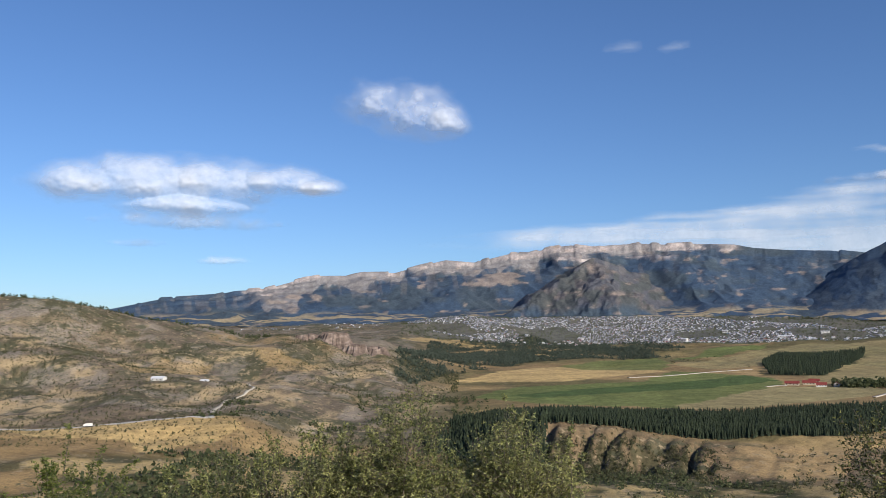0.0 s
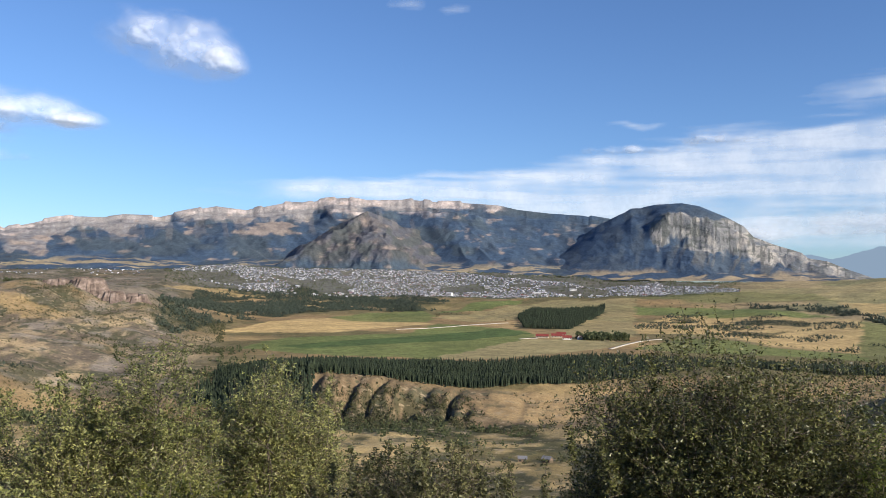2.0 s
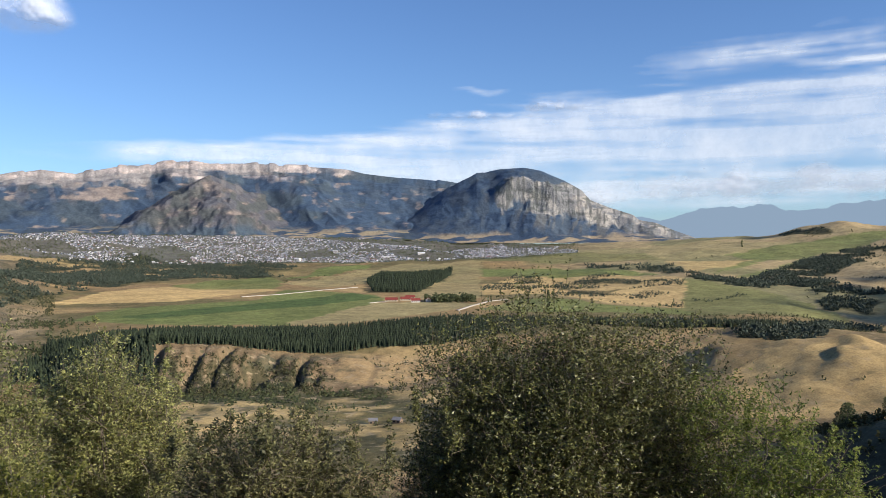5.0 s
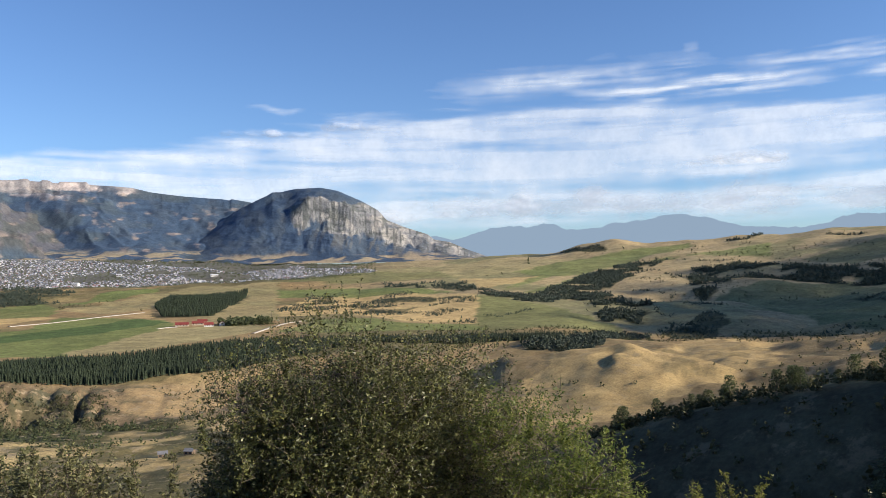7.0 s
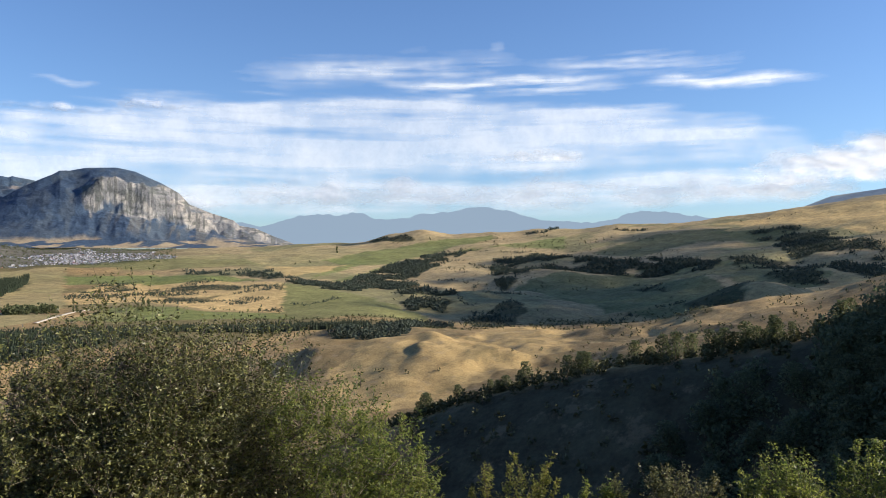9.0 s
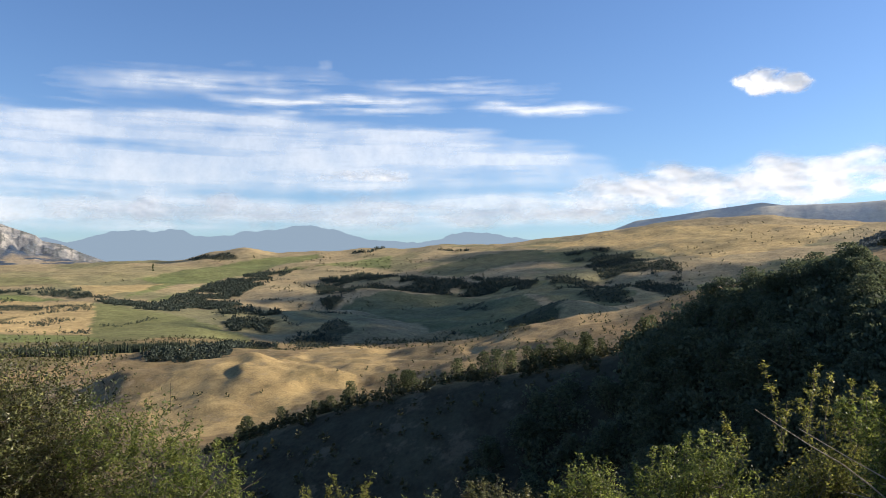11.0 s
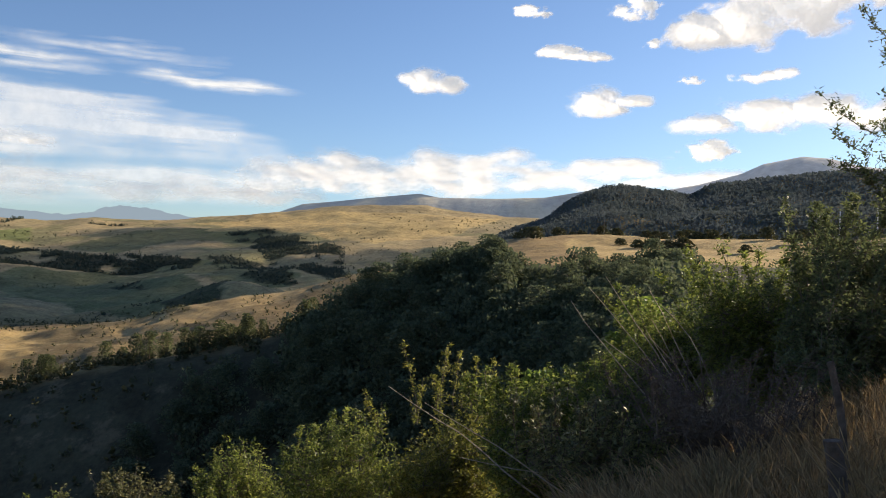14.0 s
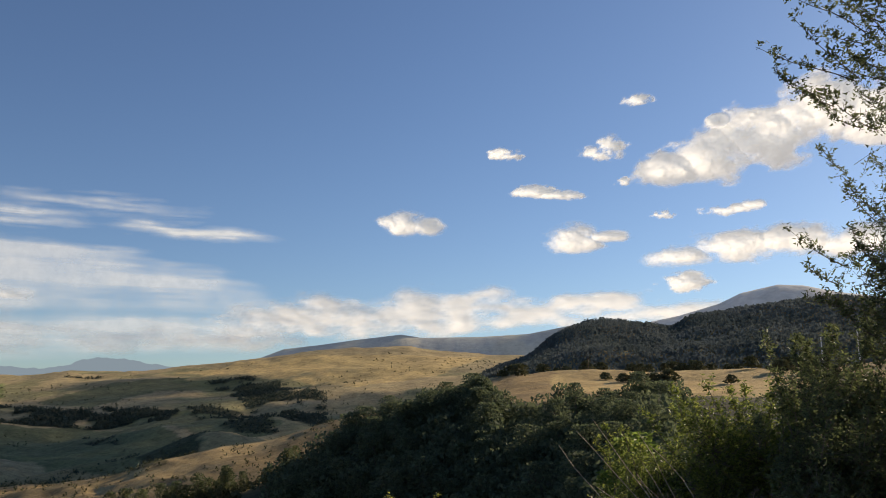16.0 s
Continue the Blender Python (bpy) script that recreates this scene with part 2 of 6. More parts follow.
def relief(x, y, r):
    """Fine relief: knolls, gullies and the furrowed river scarp."""
    az = np.degrees(np.arctan2(x, y))
    flat = ramp(r, 790, 840) * (1 - ramp(r, 1450, 1600)) * ramp(az, -2, 3) * (1 - ramp(az, 46, 52))
    rough = 0.35 + 0.65 * (1 - flat)
    h = fbm(x / 140, y / 140, 5, 3) * 5.0 * ramp(r, 150, 700) * (1 - 0.92 * flat)
    h = h + fbm(x / 26, y / 26, 3, 9) * 1.0 * ramp(r, 60, 300) * (1 - 0.95 * flat)
    h = h + fbm(x / 5, y / 5, 3, 21) * 0.18 * ramp(r, 6, 60) * rough * (1 - ramp(r, 300, 500))
    # furrows down the river scarp
    scarp = ramp(r, 555, 600) * (1 - ramp(r, 625, 660)) * ramp(az, 4, 8) * (1 - ramp(az, 40, 46))
    f = az * 0.42 - (r - 600) / 150 + 0.35 * fbm(az / 3, r / 120, 4, 31)
    furrow = ramp(f % 1.0, 0.45, 0.80) * (1 - ramp(f % 1.0, 0.82, 0.95))
    deep = 1 - 0.85 * ramp(az, 16.5, 18.5)
    h = h - scarp * deep * furrow * (8 + 3 * grain(az * 0.6, 0 * az, 33))
    g = az * 1.1 - (r - 600) / 70 + 0.5 * fbm(az / 2, r / 90, 3, 32)
    h = h - scarp * deep * ramp(g % 1.0, 0.05, 0.7) * (1 - ramp(g % 1.0, 0.75, 1.0)) * 1.6
    h = h - scarp * deep * np.abs(fbm(az / 0.5, r / 60, 3, 35)) * 1.5
    # rounded knolls of the dry pasture beyond the gully
    knoll = ramp(r, 450, 520) * (1 - ramp(r, 700, 780)) * ramp(az, 44, 54) * (1 - ramp(az, 70, 78))
    h = h + knoll * (np.abs(fbm(x / 150 + 0.4, y / 190, 3, 41, 0.4)) * 11 - 4 + np.abs(fbm(x / 48, y / 70, 3, 43)) * 3.5 + fbm(x / 13, y / 13, 2, 44) * 0.7)
    # steep little banks on the knolls' side away from the sun
    for u, v, tall, wide, reach in ((46.2, 600, 15, 40, 46), (53.0, 560, 6, 20, 24)):
        ex, ey = x - v * math.sin(radians(u)), y - v * math.cos(radians(u))
        sunward, along = ex * 0.588 - ey * 0.809, ex * 0.809 + ey * 0.588
        sunward = sunward + 17 * fbm(x / 45, y / 45, 4, 58)
        h = h + tall * ramp(sunward, -wide, 0) * (1 - ramp(sunward, 0, 5 * wide)) * np.exp(-(along / reach) ** 2)
    # folds and side valleys of the far pasture
    fold = ramp(r, 850, 1200) * (1 - ramp(r, 1700, 2300)) * ramp(az, 46, 56) * (1 - ramp(az, 90, 98))
    h = h + fold * (np.abs(fbm(x / 380, y / 300, 4, 57, 0.4)) * 30 - 12)
    # furrowed flanks of the dry hills across the river
    hill = ramp(r, 700, 900) * (1 - ramp(r, 1250, 1330)) * (1 - ramp(az, -6, 0)) * ramp(az, -60, -40)
    h = h + hill * (-np.abs(fbm(x / 210, y / 260, 5, 51, 0.5)) * 20 + 6)
    return h


def height(x, y):
    x, y = np.asarray(x, float), np.asarray(y, float)
    r = np.hypot(x, y)
    az = np.degrees(np.arctan2(x, y))
    az = np.where(az < -60, az + 360, az)
    return base_height(az, r) + relief(x, y, r)


# ---- the land ----
def sheet(name, verts, nu, nv, closed, mat, cover=None, smooth=True):
    """A grid of nu by nv points as one mesh; closed joins the last column to the first."""
    me = bpy.data.meshes.new(name)
    n = nu if closed else nu - 1
    i = np.arange(n)[:, None]
    j = np.arange(nv - 1)[None, :]
    i2 = (i + 1) % nu
    quads = np.stack([i * nv + j, i * nv + j + 1, i2 * nv + j + 1, i2 * nv + j], -1).reshape(-1, 4)
    me.vertices.add(len(verts))
    me.vertices.foreach_set("co", np.asarray(verts, np.float32).ravel())
    me.loops.add(quads.size)
    me.loops.foreach_set("vertex_index", quads.ravel().astype(np.int32))
    me.polygons.add(len(quads))
    me.polygons.foreach_set("loop_start", np.arange(0, quads.size, 4, dtype=np.int32))
    me.update(calc_edges=True)
    me.polygons.foreach_set("use_smooth", np.full(len(quads), smooth))
    if cover is not None:
        att = me.attributes.new("cover", "FLOAT_COLOR", "POINT")
        att.data.foreach_set("color", (cover if cover.shape[1] == 4 else np.c_[cover, np.ones(len(cover))]).astype(np.float32).ravel())
    me.materials.append(mat)
    return new(name, me)


def inside(x, y, text):
    """Which points lie in the outline, given as x,y pairs of the plan."""
    p = np.array([[float(v) for v in w.split(",")] for w in text.split()])
    hit = np.zeros(x.shape, bool)
    for (x0, y0), (x1, y1) in zip(p, np.roll(p, -1, 0)):
        if y0 == y1:
            continue
        hit ^= ((y0 > y) != (y1 > y)) & (x < (x1 - x0) * (y - y0) / (y1 - y0) + x0)
    return hit


def blend(col, colour, w):
    return col + (np.array(colour) - col) * w[:, None]
DRY, STRAW, OLIVE = (0.33, 0.225, 0.115), (0.52, 0.36, 0.18), (0.12, 0.115, 0.055)
GREEN, DEEP, TAN, PALE = (0.17, 0.205, 0.07), (0.09, 0.135, 0.048), (0.37, 0.31, 0.16), (0.60, 0.425, 0.20)
GRASS, SOIL, ROCKG, SHADOW_GREEN = (0.20, 0.20, 0.085), (0.15, 0.115, 0.09), (0.24, 0.20, 0.17), (0.13, 0.15, 0.07)
FIELDS = [
    (PALE, 0.9, "14,1220 99,1408 213,1538 384,1390 253,1276 168,1211 58,1216"),
    (GREEN, 0.9, "32,979 98,1135 285,1195 384,1390 487,1197 448,1086 398,1032 226,820 144,857 85,901"),
    (DEEP, 0.9, "86,1000 182,1082 464,1254 472,1151 320,1049 203,1002 101,954"),
    (TAN, 0.9, "229,829 418,1053 522,1026 526,942 437,880 338,830 266,796"),
    (GREEN, 0.8, "217,1565 464,1806 441,1586 377,1417 241,1437"),
    (GREEN, 0.9, "492,1752 686,2113 885,2233 765,2009 557,1770"),
    (TAN, 0.7, "414,1500 514,1686 804,2026 941,2167 1131,2023 581,1039 511,1105 568,1432 454,1400"),
    (PALE, 0.75, "711,1272 937,1539 1086,1431 1066,1138 761,819 705,895 713,1067 619,1107"),
    (GREEN, 0.8, "491,879 617,993 692,957 675,865 751,807 685,713 608,780 532,812"),
    (GRASS, 0.85, "762,818 1048,1117 1031,1000 1019,893 912,712 863,652 677,704"),
    (GREEN, 0.9, "1020,1824 1201,1744 1114,1232 1049,1383 937,1507 885,1583"),
    (PALE, 0.7, "1449,1617 1639,1473 1319,1280 1163,1231"),
    (GREEN, 0.8, "1181,1185 1585,1412 1813,1415 2222,1473 2299,1453 2380,1499 2124,1656 2004,1670 1645,1595 1610,1483"),
    (TAN, 0.7, "1502,2181 1952,2029 2004,1670 1645,1595 1463,1633 1394,1837"),
    (GRASS, 0.7, "1153,2063 1446,2208 1579,1861 1463,1633 1291,1820"),
    (PALE, 0.85, "-323,605 -279,640 -221,656 -173,673 -156,634 -175,579 -193,542 -223,578 -266,577 -299,584"),
    (SOIL, 0.8, "-331,625 -327,677 -323,752 -254,717 -226,670 -281,649"),
    (SOIL, 0.8, "-210,678 -219,732 -187,685"),
    (STRAW, 0.6, "-384,957 -352,1042 -292,1045 -296,972 -332,915 -360,918"),
    (STRAW, 0.6, "-280,1138 -245,1158 -200,1097 -163,1130 -171,1065 -210,1037"),
    (ROCKG, 0.8, "-177,1225 -328,2576 -244,2302 -101,1324 -72,1308 -123,1211"),
    (PALE, 0.6, "-134,2275 11,2519 188,2337 276,2247 300,1968 229,1866 150,2205 -37,2258"),
    (GRASS, 0.8, "1021,1085 1010,978 972,810 884,665 761,645 731,786"),
    (GREEN, 0.75, "1197,1139 1388,1237 1691,1409 1862,1400 2401,1240 2115,1093 2108,1300 2021,1391 1782,1411 1457,1235 1224,1109"),
    # cloud shadow on the far slope put into a darker green
    (SHADOW_GREEN, 0.8, "1338,823 1599,843 1726,722 1553,526 1281,350 699,225 977,365 1024,448 1181,545 1294,696"),
    (SHADOW_GREEN, 0.7, "2050,975 2318,906 2456,748 2349,515 2217,553 2202,744 1928,807"),
    (SHADOW_GREEN, 0.7, "1773,742 1849,626 1763,454 1492,274 1370,271 1408,385 1553,526"),
    (PALE, 0.8, "2618,841 2721,637 2787,355 2368,302 2345,430 2447,573 2588,767"),
    (PALE, 0.8, "2373,722 2798,667 2801,346 2751,-116 2833,-199 2273,-4 2078,196 2413,459"),
    (PALE, 0.6, "489,-49 469,-99 438,-171 258,-126 234,-114 160,-63 196,-56 183,-39 247,-35"),
    (PALE, 0.5, "403,384 461,397 504,366 828,502 684,354 513,266 451,273 392,275 352,274 332,311"),
    (PALE, 0.4, "57,457 94,454 98,364 47,301"),
    (PALE, 0.4, "149,385 189,404 151,329 141,337"),
    (STRAW, 0.5, "192,590 208,610 284,641 359,626 289,576 231,513 193,542"),
    (STRAW, 0.6, "627,278 679,246 1194,314 1274,215 667,113 651,162 572,207"),
]
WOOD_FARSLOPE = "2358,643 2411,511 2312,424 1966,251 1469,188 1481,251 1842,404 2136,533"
WOOD_FARSLOPE2 = "1883,559 1842,432 1559,308 1412,259 1424,334 1628,445"
WOOD_FARSLOPE3 = "1538,644 1535,586 1385,517 1370,554"
WOOD_MOUND = "2140,1867 2228,1856 2215,1754 2177,1694 2077,1775"
WOOD_KNOT = "1021,651 1132,683 1070,622 880,536 844,538"
WOOD_NOTCH = "1094,888 1215,913 1147,797 953,692 925,720"
WOOD_HEDGE = "895,505 969,461 946,370 1050,356 1232,337 1170,311 674,223 670,262 904,430"
WOOD_BLOCK = "570,1473 766,1880 940,1827 795,1573 560,1211 493,1243"
WOOD_BAND = "1292,1819 1297,1422 1140,1217 1159,1391 1176,1550"
WOOD_GULLY = "1084,1157 1195,1101 1674,1383 1912,1420 2027,1355 1782,1281 1411,1101 1245,948 1141,795 961,702 937,743 1133,921 1053,954 1011,1015"
WOOD_GULLY2 = "1869,1191 2018,1128 1969,1037 1876,865 1919,750 1813,553 1693,544 1704,713 1706,846 1600,911 1338,830 1537,980"
WOOD_LOW = "507,488 566,522 746,583 858,598 766,552 530,431"
WOOD_LOW2 = "918,638 1020,642 902,547 821,546"
WOOD_LEFT = "-76,1281 -39,2348 126,2128 307,2016 140,1580 -5,1262 -61,1026"
WOOD_LEFT2 = "-198,713 -160,790 -120,809 -124,772 -164,694 -185,686"
WOOD_VALLEY = "354,2455 600,2527 678,2286 486,1794 346,1704 220,1792"
WOOD_SPOT = "938,1312 1040,1291 939,1103 791,1022 737,1032"
WOOD_SPOT2 = "913,1484 1025,1230 927,1093 754,1053 879,1277"
WOOD_TOWN = "26,2399 262,2674 352,2540 531,2315 496,1863 275,1726 178,1676 75,1572 15,1322"
WOOD_RIVER = "72,574 117,566 172,552 202,503 203,467 166,446 121,451 84,517"
TREE_LINES = [
    (3, 6, 60, "low hedge of dark trees at the slope foot", "869,491 928,464 968,435 1041,408 1092,391"),
    (5, 9, 90, "dark trees along the winding gully", "1348,1644 1274,1463 1148,1229 1121,1118 1094,985"),
    (5, 9, 110, "dark trees following the gully edge", "1123,1011 1358,1124 1692,1272 1819,1266 1681,1044 1830,1034"),
    (3, 6, 60, "row of dark trees below the grassy rise", "1429,1062 1420,966 1375,854 1580,915"),
    (6, 10, 40, "far hedge of dark trees on the plateau", "2514,1122 2524,1060 2548,1011"),
    (4, 8, 40, "dotted line of far trees", "1947,1447 2026,1378 2016,1238 2044,1155"),
    (4, 8, 50, "dark trees beyond the plantation end", "521,499 571,498 745,585 853,600"),
    (3, 6, 60, "tangled dark trees at the valley mouth", "1106,897 1046,803 1130,795 955,621 904,549"),
    (3, 5, 40, "row of dark bushes on the pasture", "1161,755 1201,737 1221,715"),
    (7, 12, 50, "dark copse far out on the plateau", "2422,1401 2445,1348 2586,1357"),
    (4, 7, 40, "thin dark tree row in the shadow", "1950,974 1851,855 1787,740"),
    (3, 5, 30, "few dark trees on the rounded rise", "850,901 845,855 951,892"),
]
MEADOW = "467,-119 452,-138 440,-165 281,-126 251,-67 242,-60 485,-79 485,-52 264,-123 432,-178 451,-154 448,-143 279,-109 472,-97 484,-65 495,-42 289,-82 253,-108"


def land_cover(x, y, z):
    """Colour of the turf, crops, soil and rock at each place, plus painted shade."""
    r, az = np.hypot(x, y), np.degrees(np.arctan2(x, y))
    col = np.tile(np.array(DRY), (len(x), 1))
    n = fbm(x / 90, y / 90, 5, 61)
    col = blend(col, STRAW, ramp(n, 0.0, 0.9) * 0.8)
    col = blend(col, OLIVE, ramp(fbm(x / 160, y / 160, 5, 71), 0.0, 0.7) * 0.75)
    far = ramp(r, 1600, 2300)
    col = blend(col, OLIVE, far * ramp(fbm(x / 200, y / 120, 4, 81), -0.4, 0.3) * 0.7 * (1 - ramp(az, 36, 46)))
    # shade of the near slope put into the colour of its scrub
    shaded_scrub = ramp(az, 46, 54) * (1 - ramp(az + 4 * n, 112, 119)) * ramp(r, np.where(az > 92, 11, 55), np.where(az > 92, 16, 75)) * (1 - ramp(r - np.interp(az, (50, 60, 72, 82, 88, 94, 104), (200, 190, 180, 170, 172, 176, 185)), -4, 3))
    col = blend(col, (0.070, 0.066, 0.044), shaded_scrub)
    # browner, stonier turf on the hills across the river
    dry_hill = (1 - ramp(az, -4, 2)) * ramp(r, 640, 760) * ramp(az, -60, -45)
    col = blend(col, (0.180, 0.145, 0.113), dry_hill * ramp(fbm(x / 150, y / 150, 5, 62), -1.6, -0.5) * 0.95)
    col = blend(col, (0.085, 0.085, 0.050), dry_hill * ramp(fbm(x / 48, y / 34, 6, 64, 0.65), -0.02, 0.3) * 0.85)
    # flat dry terraces among the scrub
    col = blend(col, (0.50, 0.375, 0.23), dry_hill * ramp(fbm(x / 42, z / 6.5, 5, 72, 0.55), 0.16, 0.42) * 0.8 * (1 - ramp(r, 1120, 1220)))
    col = blend(col, (0.33, 0.285, 0.25), dry_hill * ramp(fbm(x / 30, y / 30, 5, 66), 0.25, 0.6) * 0.6)
    # paler grass of the wide pasture plateau
    plateau = ramp(az, 30, 40) * ramp(r, 1000, 1300) * (1 - ramp(az, 100, 108))
    col = blend(col, (0.47, 0.37, 0.22), plateau * 0.68)
    col = blend(col, (0.20, 0.205, 0.105), plateau * ramp(fbm(x / 260, y / 260, 4, 65), 0.0, 0.5) * 0.7)
    # damp valley floor
    low = ramp(r, 300, 380) * (1 - ramp(r, 545, 580)) * (1 - ramp(az, 40, 46)) * ramp(az, -60, -45)
    col = blend(col, (0.085, 0.082, 0.045), low * ramp(fbm(x / 45, y / 45, 5, 68), -0.5, 0.05) * 0.85)
    col = blend(col, (0.54, 0.40, 0.20), low * ramp(fbm(x / 38, y / 38, 4, 70), 0.12, 0.4) * 0.85)
    # browner turf on the rounded knolls
    knoll = ramp(r, 430, 480) * (1 - ramp(r, 740, 800)) * ramp(az, 42, 46) * (1 - ramp(az, 74, 80))
    col = blend(col, (0.205, 0.155, 0.088), knoll * (0.65 + 0.35 * ramp(fbm(x / 22, y / 22, 4, 74), -0.2, 0.4)))
    wob_x, wob_y = x + 6 * fbm(x / 25, y / 25, 3, 91), y + 6 * fbm(x / 25, y / 25, 3, 95)
    # ground inside the wood outlines is blended to a dark green-brown
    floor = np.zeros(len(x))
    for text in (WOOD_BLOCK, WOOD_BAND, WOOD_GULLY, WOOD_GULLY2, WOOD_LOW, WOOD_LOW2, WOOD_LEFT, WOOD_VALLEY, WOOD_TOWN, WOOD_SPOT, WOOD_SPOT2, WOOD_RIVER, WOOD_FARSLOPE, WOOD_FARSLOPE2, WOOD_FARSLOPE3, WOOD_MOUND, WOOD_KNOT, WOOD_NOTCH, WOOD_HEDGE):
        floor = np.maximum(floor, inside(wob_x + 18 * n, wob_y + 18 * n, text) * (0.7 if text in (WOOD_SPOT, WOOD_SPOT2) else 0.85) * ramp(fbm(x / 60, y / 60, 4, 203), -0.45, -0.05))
    bank = ramp(r, 540, 565) * (1 - ramp(r, 648, 665)) * ramp(az, 2, 7) * (1 - ramp(az, 40, 46))
    col = blend(col, (0.25, 0.178, 0.112), bank * 0.9)
    col = blend(col, (0.075, 0.07, 0.04), bank * ramp(fbm(az / 0.35 + r / 70, r / 60, 4, 77) + 0.45 * ramp(az, 10, 12), -0.1, 0.3) * 0.9 * (1 - ramp(az, 17, 18.2)) * (1 - 0.7 * ramp(r, 610, 640)))
    town = ramp(r, 2420, 2500) * ramp(az, -5, 0) * (1 - ramp(az, 32, 38)) * (1 - ramp(r, 3080, 3200))
    col = blend(col, (0.135, 0.138, 0.132), town * 0.9)
    wild = 0.25 + 0.65 * dry_hill + 0.55 * low + 0.6 * bank + 0.25 * knoll
    for k, (colour, amount, text) in enumerate(FIELDS):
        crop = inside(wob_x, wob_y, text) * amount
        col = blend(col, colour, crop)
        wild = wild * (1 - crop * (0.95 if k < 15 else 0.5))
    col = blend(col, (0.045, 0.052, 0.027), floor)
    return np.c_[col, np.clip(wild * ramp(r, 40, 200), 0, 0.9)]


fine = np.arange(-32, 128, 0.24)
coarse = np.arange(128, 328, 2.5)
BEARINGS = np.radians(np.r_[fine, coarse])
RADII = np.r_[0.001, np.geomspace(0.5, 100, 60), np.linspace(102, 300, 60), np.arange(304, 800, 4), np.arange(806, 1600, 9), np.arange(1612, 3100, 18), np.linspace(3120, 4880, 14)]
ga, gr = np.meshgrid(BEARINGS, RADII, indexing="ij")
gx, gy = (gr * np.sin(ga)).ravel(), (gr * np.cos(ga)).ravel()
gx, gy = np.where(gr.ravel() < 0.01, 0.11, gx), np.where(gr.ravel() < 0.01, 0.07, gy)
gz = height(gx, gy)
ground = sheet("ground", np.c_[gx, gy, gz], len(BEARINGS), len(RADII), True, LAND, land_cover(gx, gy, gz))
tagged(ground, "dry rolling pasture land with fields, a terrace and river scarps", "ground", kind="structure")
RANGE_CREST = "-27,87 -24,116 -22.1,148 -19.1,194 -15.7,211 -14.4,234 -12.3,246 -9.7,297 -8.5,311 -6.5,311 -5.7,322 -3.4,325 -1.6,358 0.2,388 2.2,375 4.8,416 6.0,414 7.6,443 9.0,452 10.5,435 12.8,440 13.6,450 15.5,439 17.0,440 19.8,428 20.9,409 23.3,389 25.6,378 27.4,355 29,331 31,288"
DOME_CREST = "19.5,44 22,95 24.5,205 26.5,292 27.5,327 28.5,359 28.9,377 30.6,395 32.2,397 33.4,381 35.0,335 36.2,290 36.8,245 38.1,210 39.7,175 40.1,152 41.2,139 42.4,104 44.0,65 46,48"
FARHILL_CREST = "73,143 76,176 78.1,214 79.7,254 82.1,273 84.8,298 87.8,321 89.2,306 93.3,308 96.7,319 99.7,354 104,357"
BARE_CREST = "98,237 103,280 106.9,317 109.6,356 111,390 113.3,413 114.9,404 116.6,378 122,323 130,269"
FAR_CREST = "38,173 40.3,203 41.5,188 44.1,251 47.2,263 49.6,236 51.6,239 54.4,271 56.0,294 58.8,270 61.1,213 64.6,201 66.5,240 68.4,270 70.3,249 72.1,215 76,190"


# ---- mountains ----
def crest(text):
    rows = np.array([[float(v) for v in w.split(",")] for w in text.split()])
    return rows[:, 0], rows[:, 1]


def massif(name, az0, az1, step, r0, r1, nr, shape, cover, mat):
    """A mountain as a fan-shaped sheet: shape(bearing, share of the way up) gives the heights."""
    az = np.arange(az0, az1 + step / 2, step)
    s = np.linspace(0, 1, nr)
    a, q = np.meshgrid(az, s, indexing="ij")
    r = r0 + (r1 - r0) * q
    x, y = r * np.sin(np.radians(a)), r * np.cos(np.radians(a))
    z = shape(a, q, x, y)
    z = z.ravel()
    return sheet(name, np.c_[x.ravel(), y.ravel(), z], len(az), nr, False, mat, cover(a.ravel(), q.ravel(), x.ravel(), y.ravel(), z))


# range colours; the blue of the haze is put into the wood colour
HAZED_WOOD, ROCK_PALE, ROCK_GREY = (0.052, 0.083, 0.138), (0.50, 0.43, 0.42), (0.225, 0.225, 0.235)

RANGE_A, RANGE_Z = crest(RANGE_CREST)


def range_spurs(a, q, x, y):
    """The bare pyramids that stand out before the range: apex by bearing, distance and height, faces by the way they look."""
    r = 3000 + 1250 * q
    best = np.full(np.shape(a), -999.0)
    rough = 16 * fbm(x / 120, y / 120, 5, 23) + 10 * np.abs(fbm(x / 42, y / 60, 4, 27))
    for a0, r0, peak, faces in (
            (10.5, 3540, 332, ((-16, 0.60), (58, 0.72), (-75, 0.62), (178, 0.25))),
            (11.9, 3330, 226, ((-62, 0.95), (26, 0.75), (92, 0.9), (180, 0.1)))):
        across, near = np.radians(a - a0) * r, r0 - r
        fall = np.max([k * (across * math.sin(radians(w)) + near * math.cos(radians(w))) for w, k in faces], axis=0)
        best = np.maximum(best, peak - np.maximum(fall, 0) - rough * ramp(fall, 5, 60))
    return best


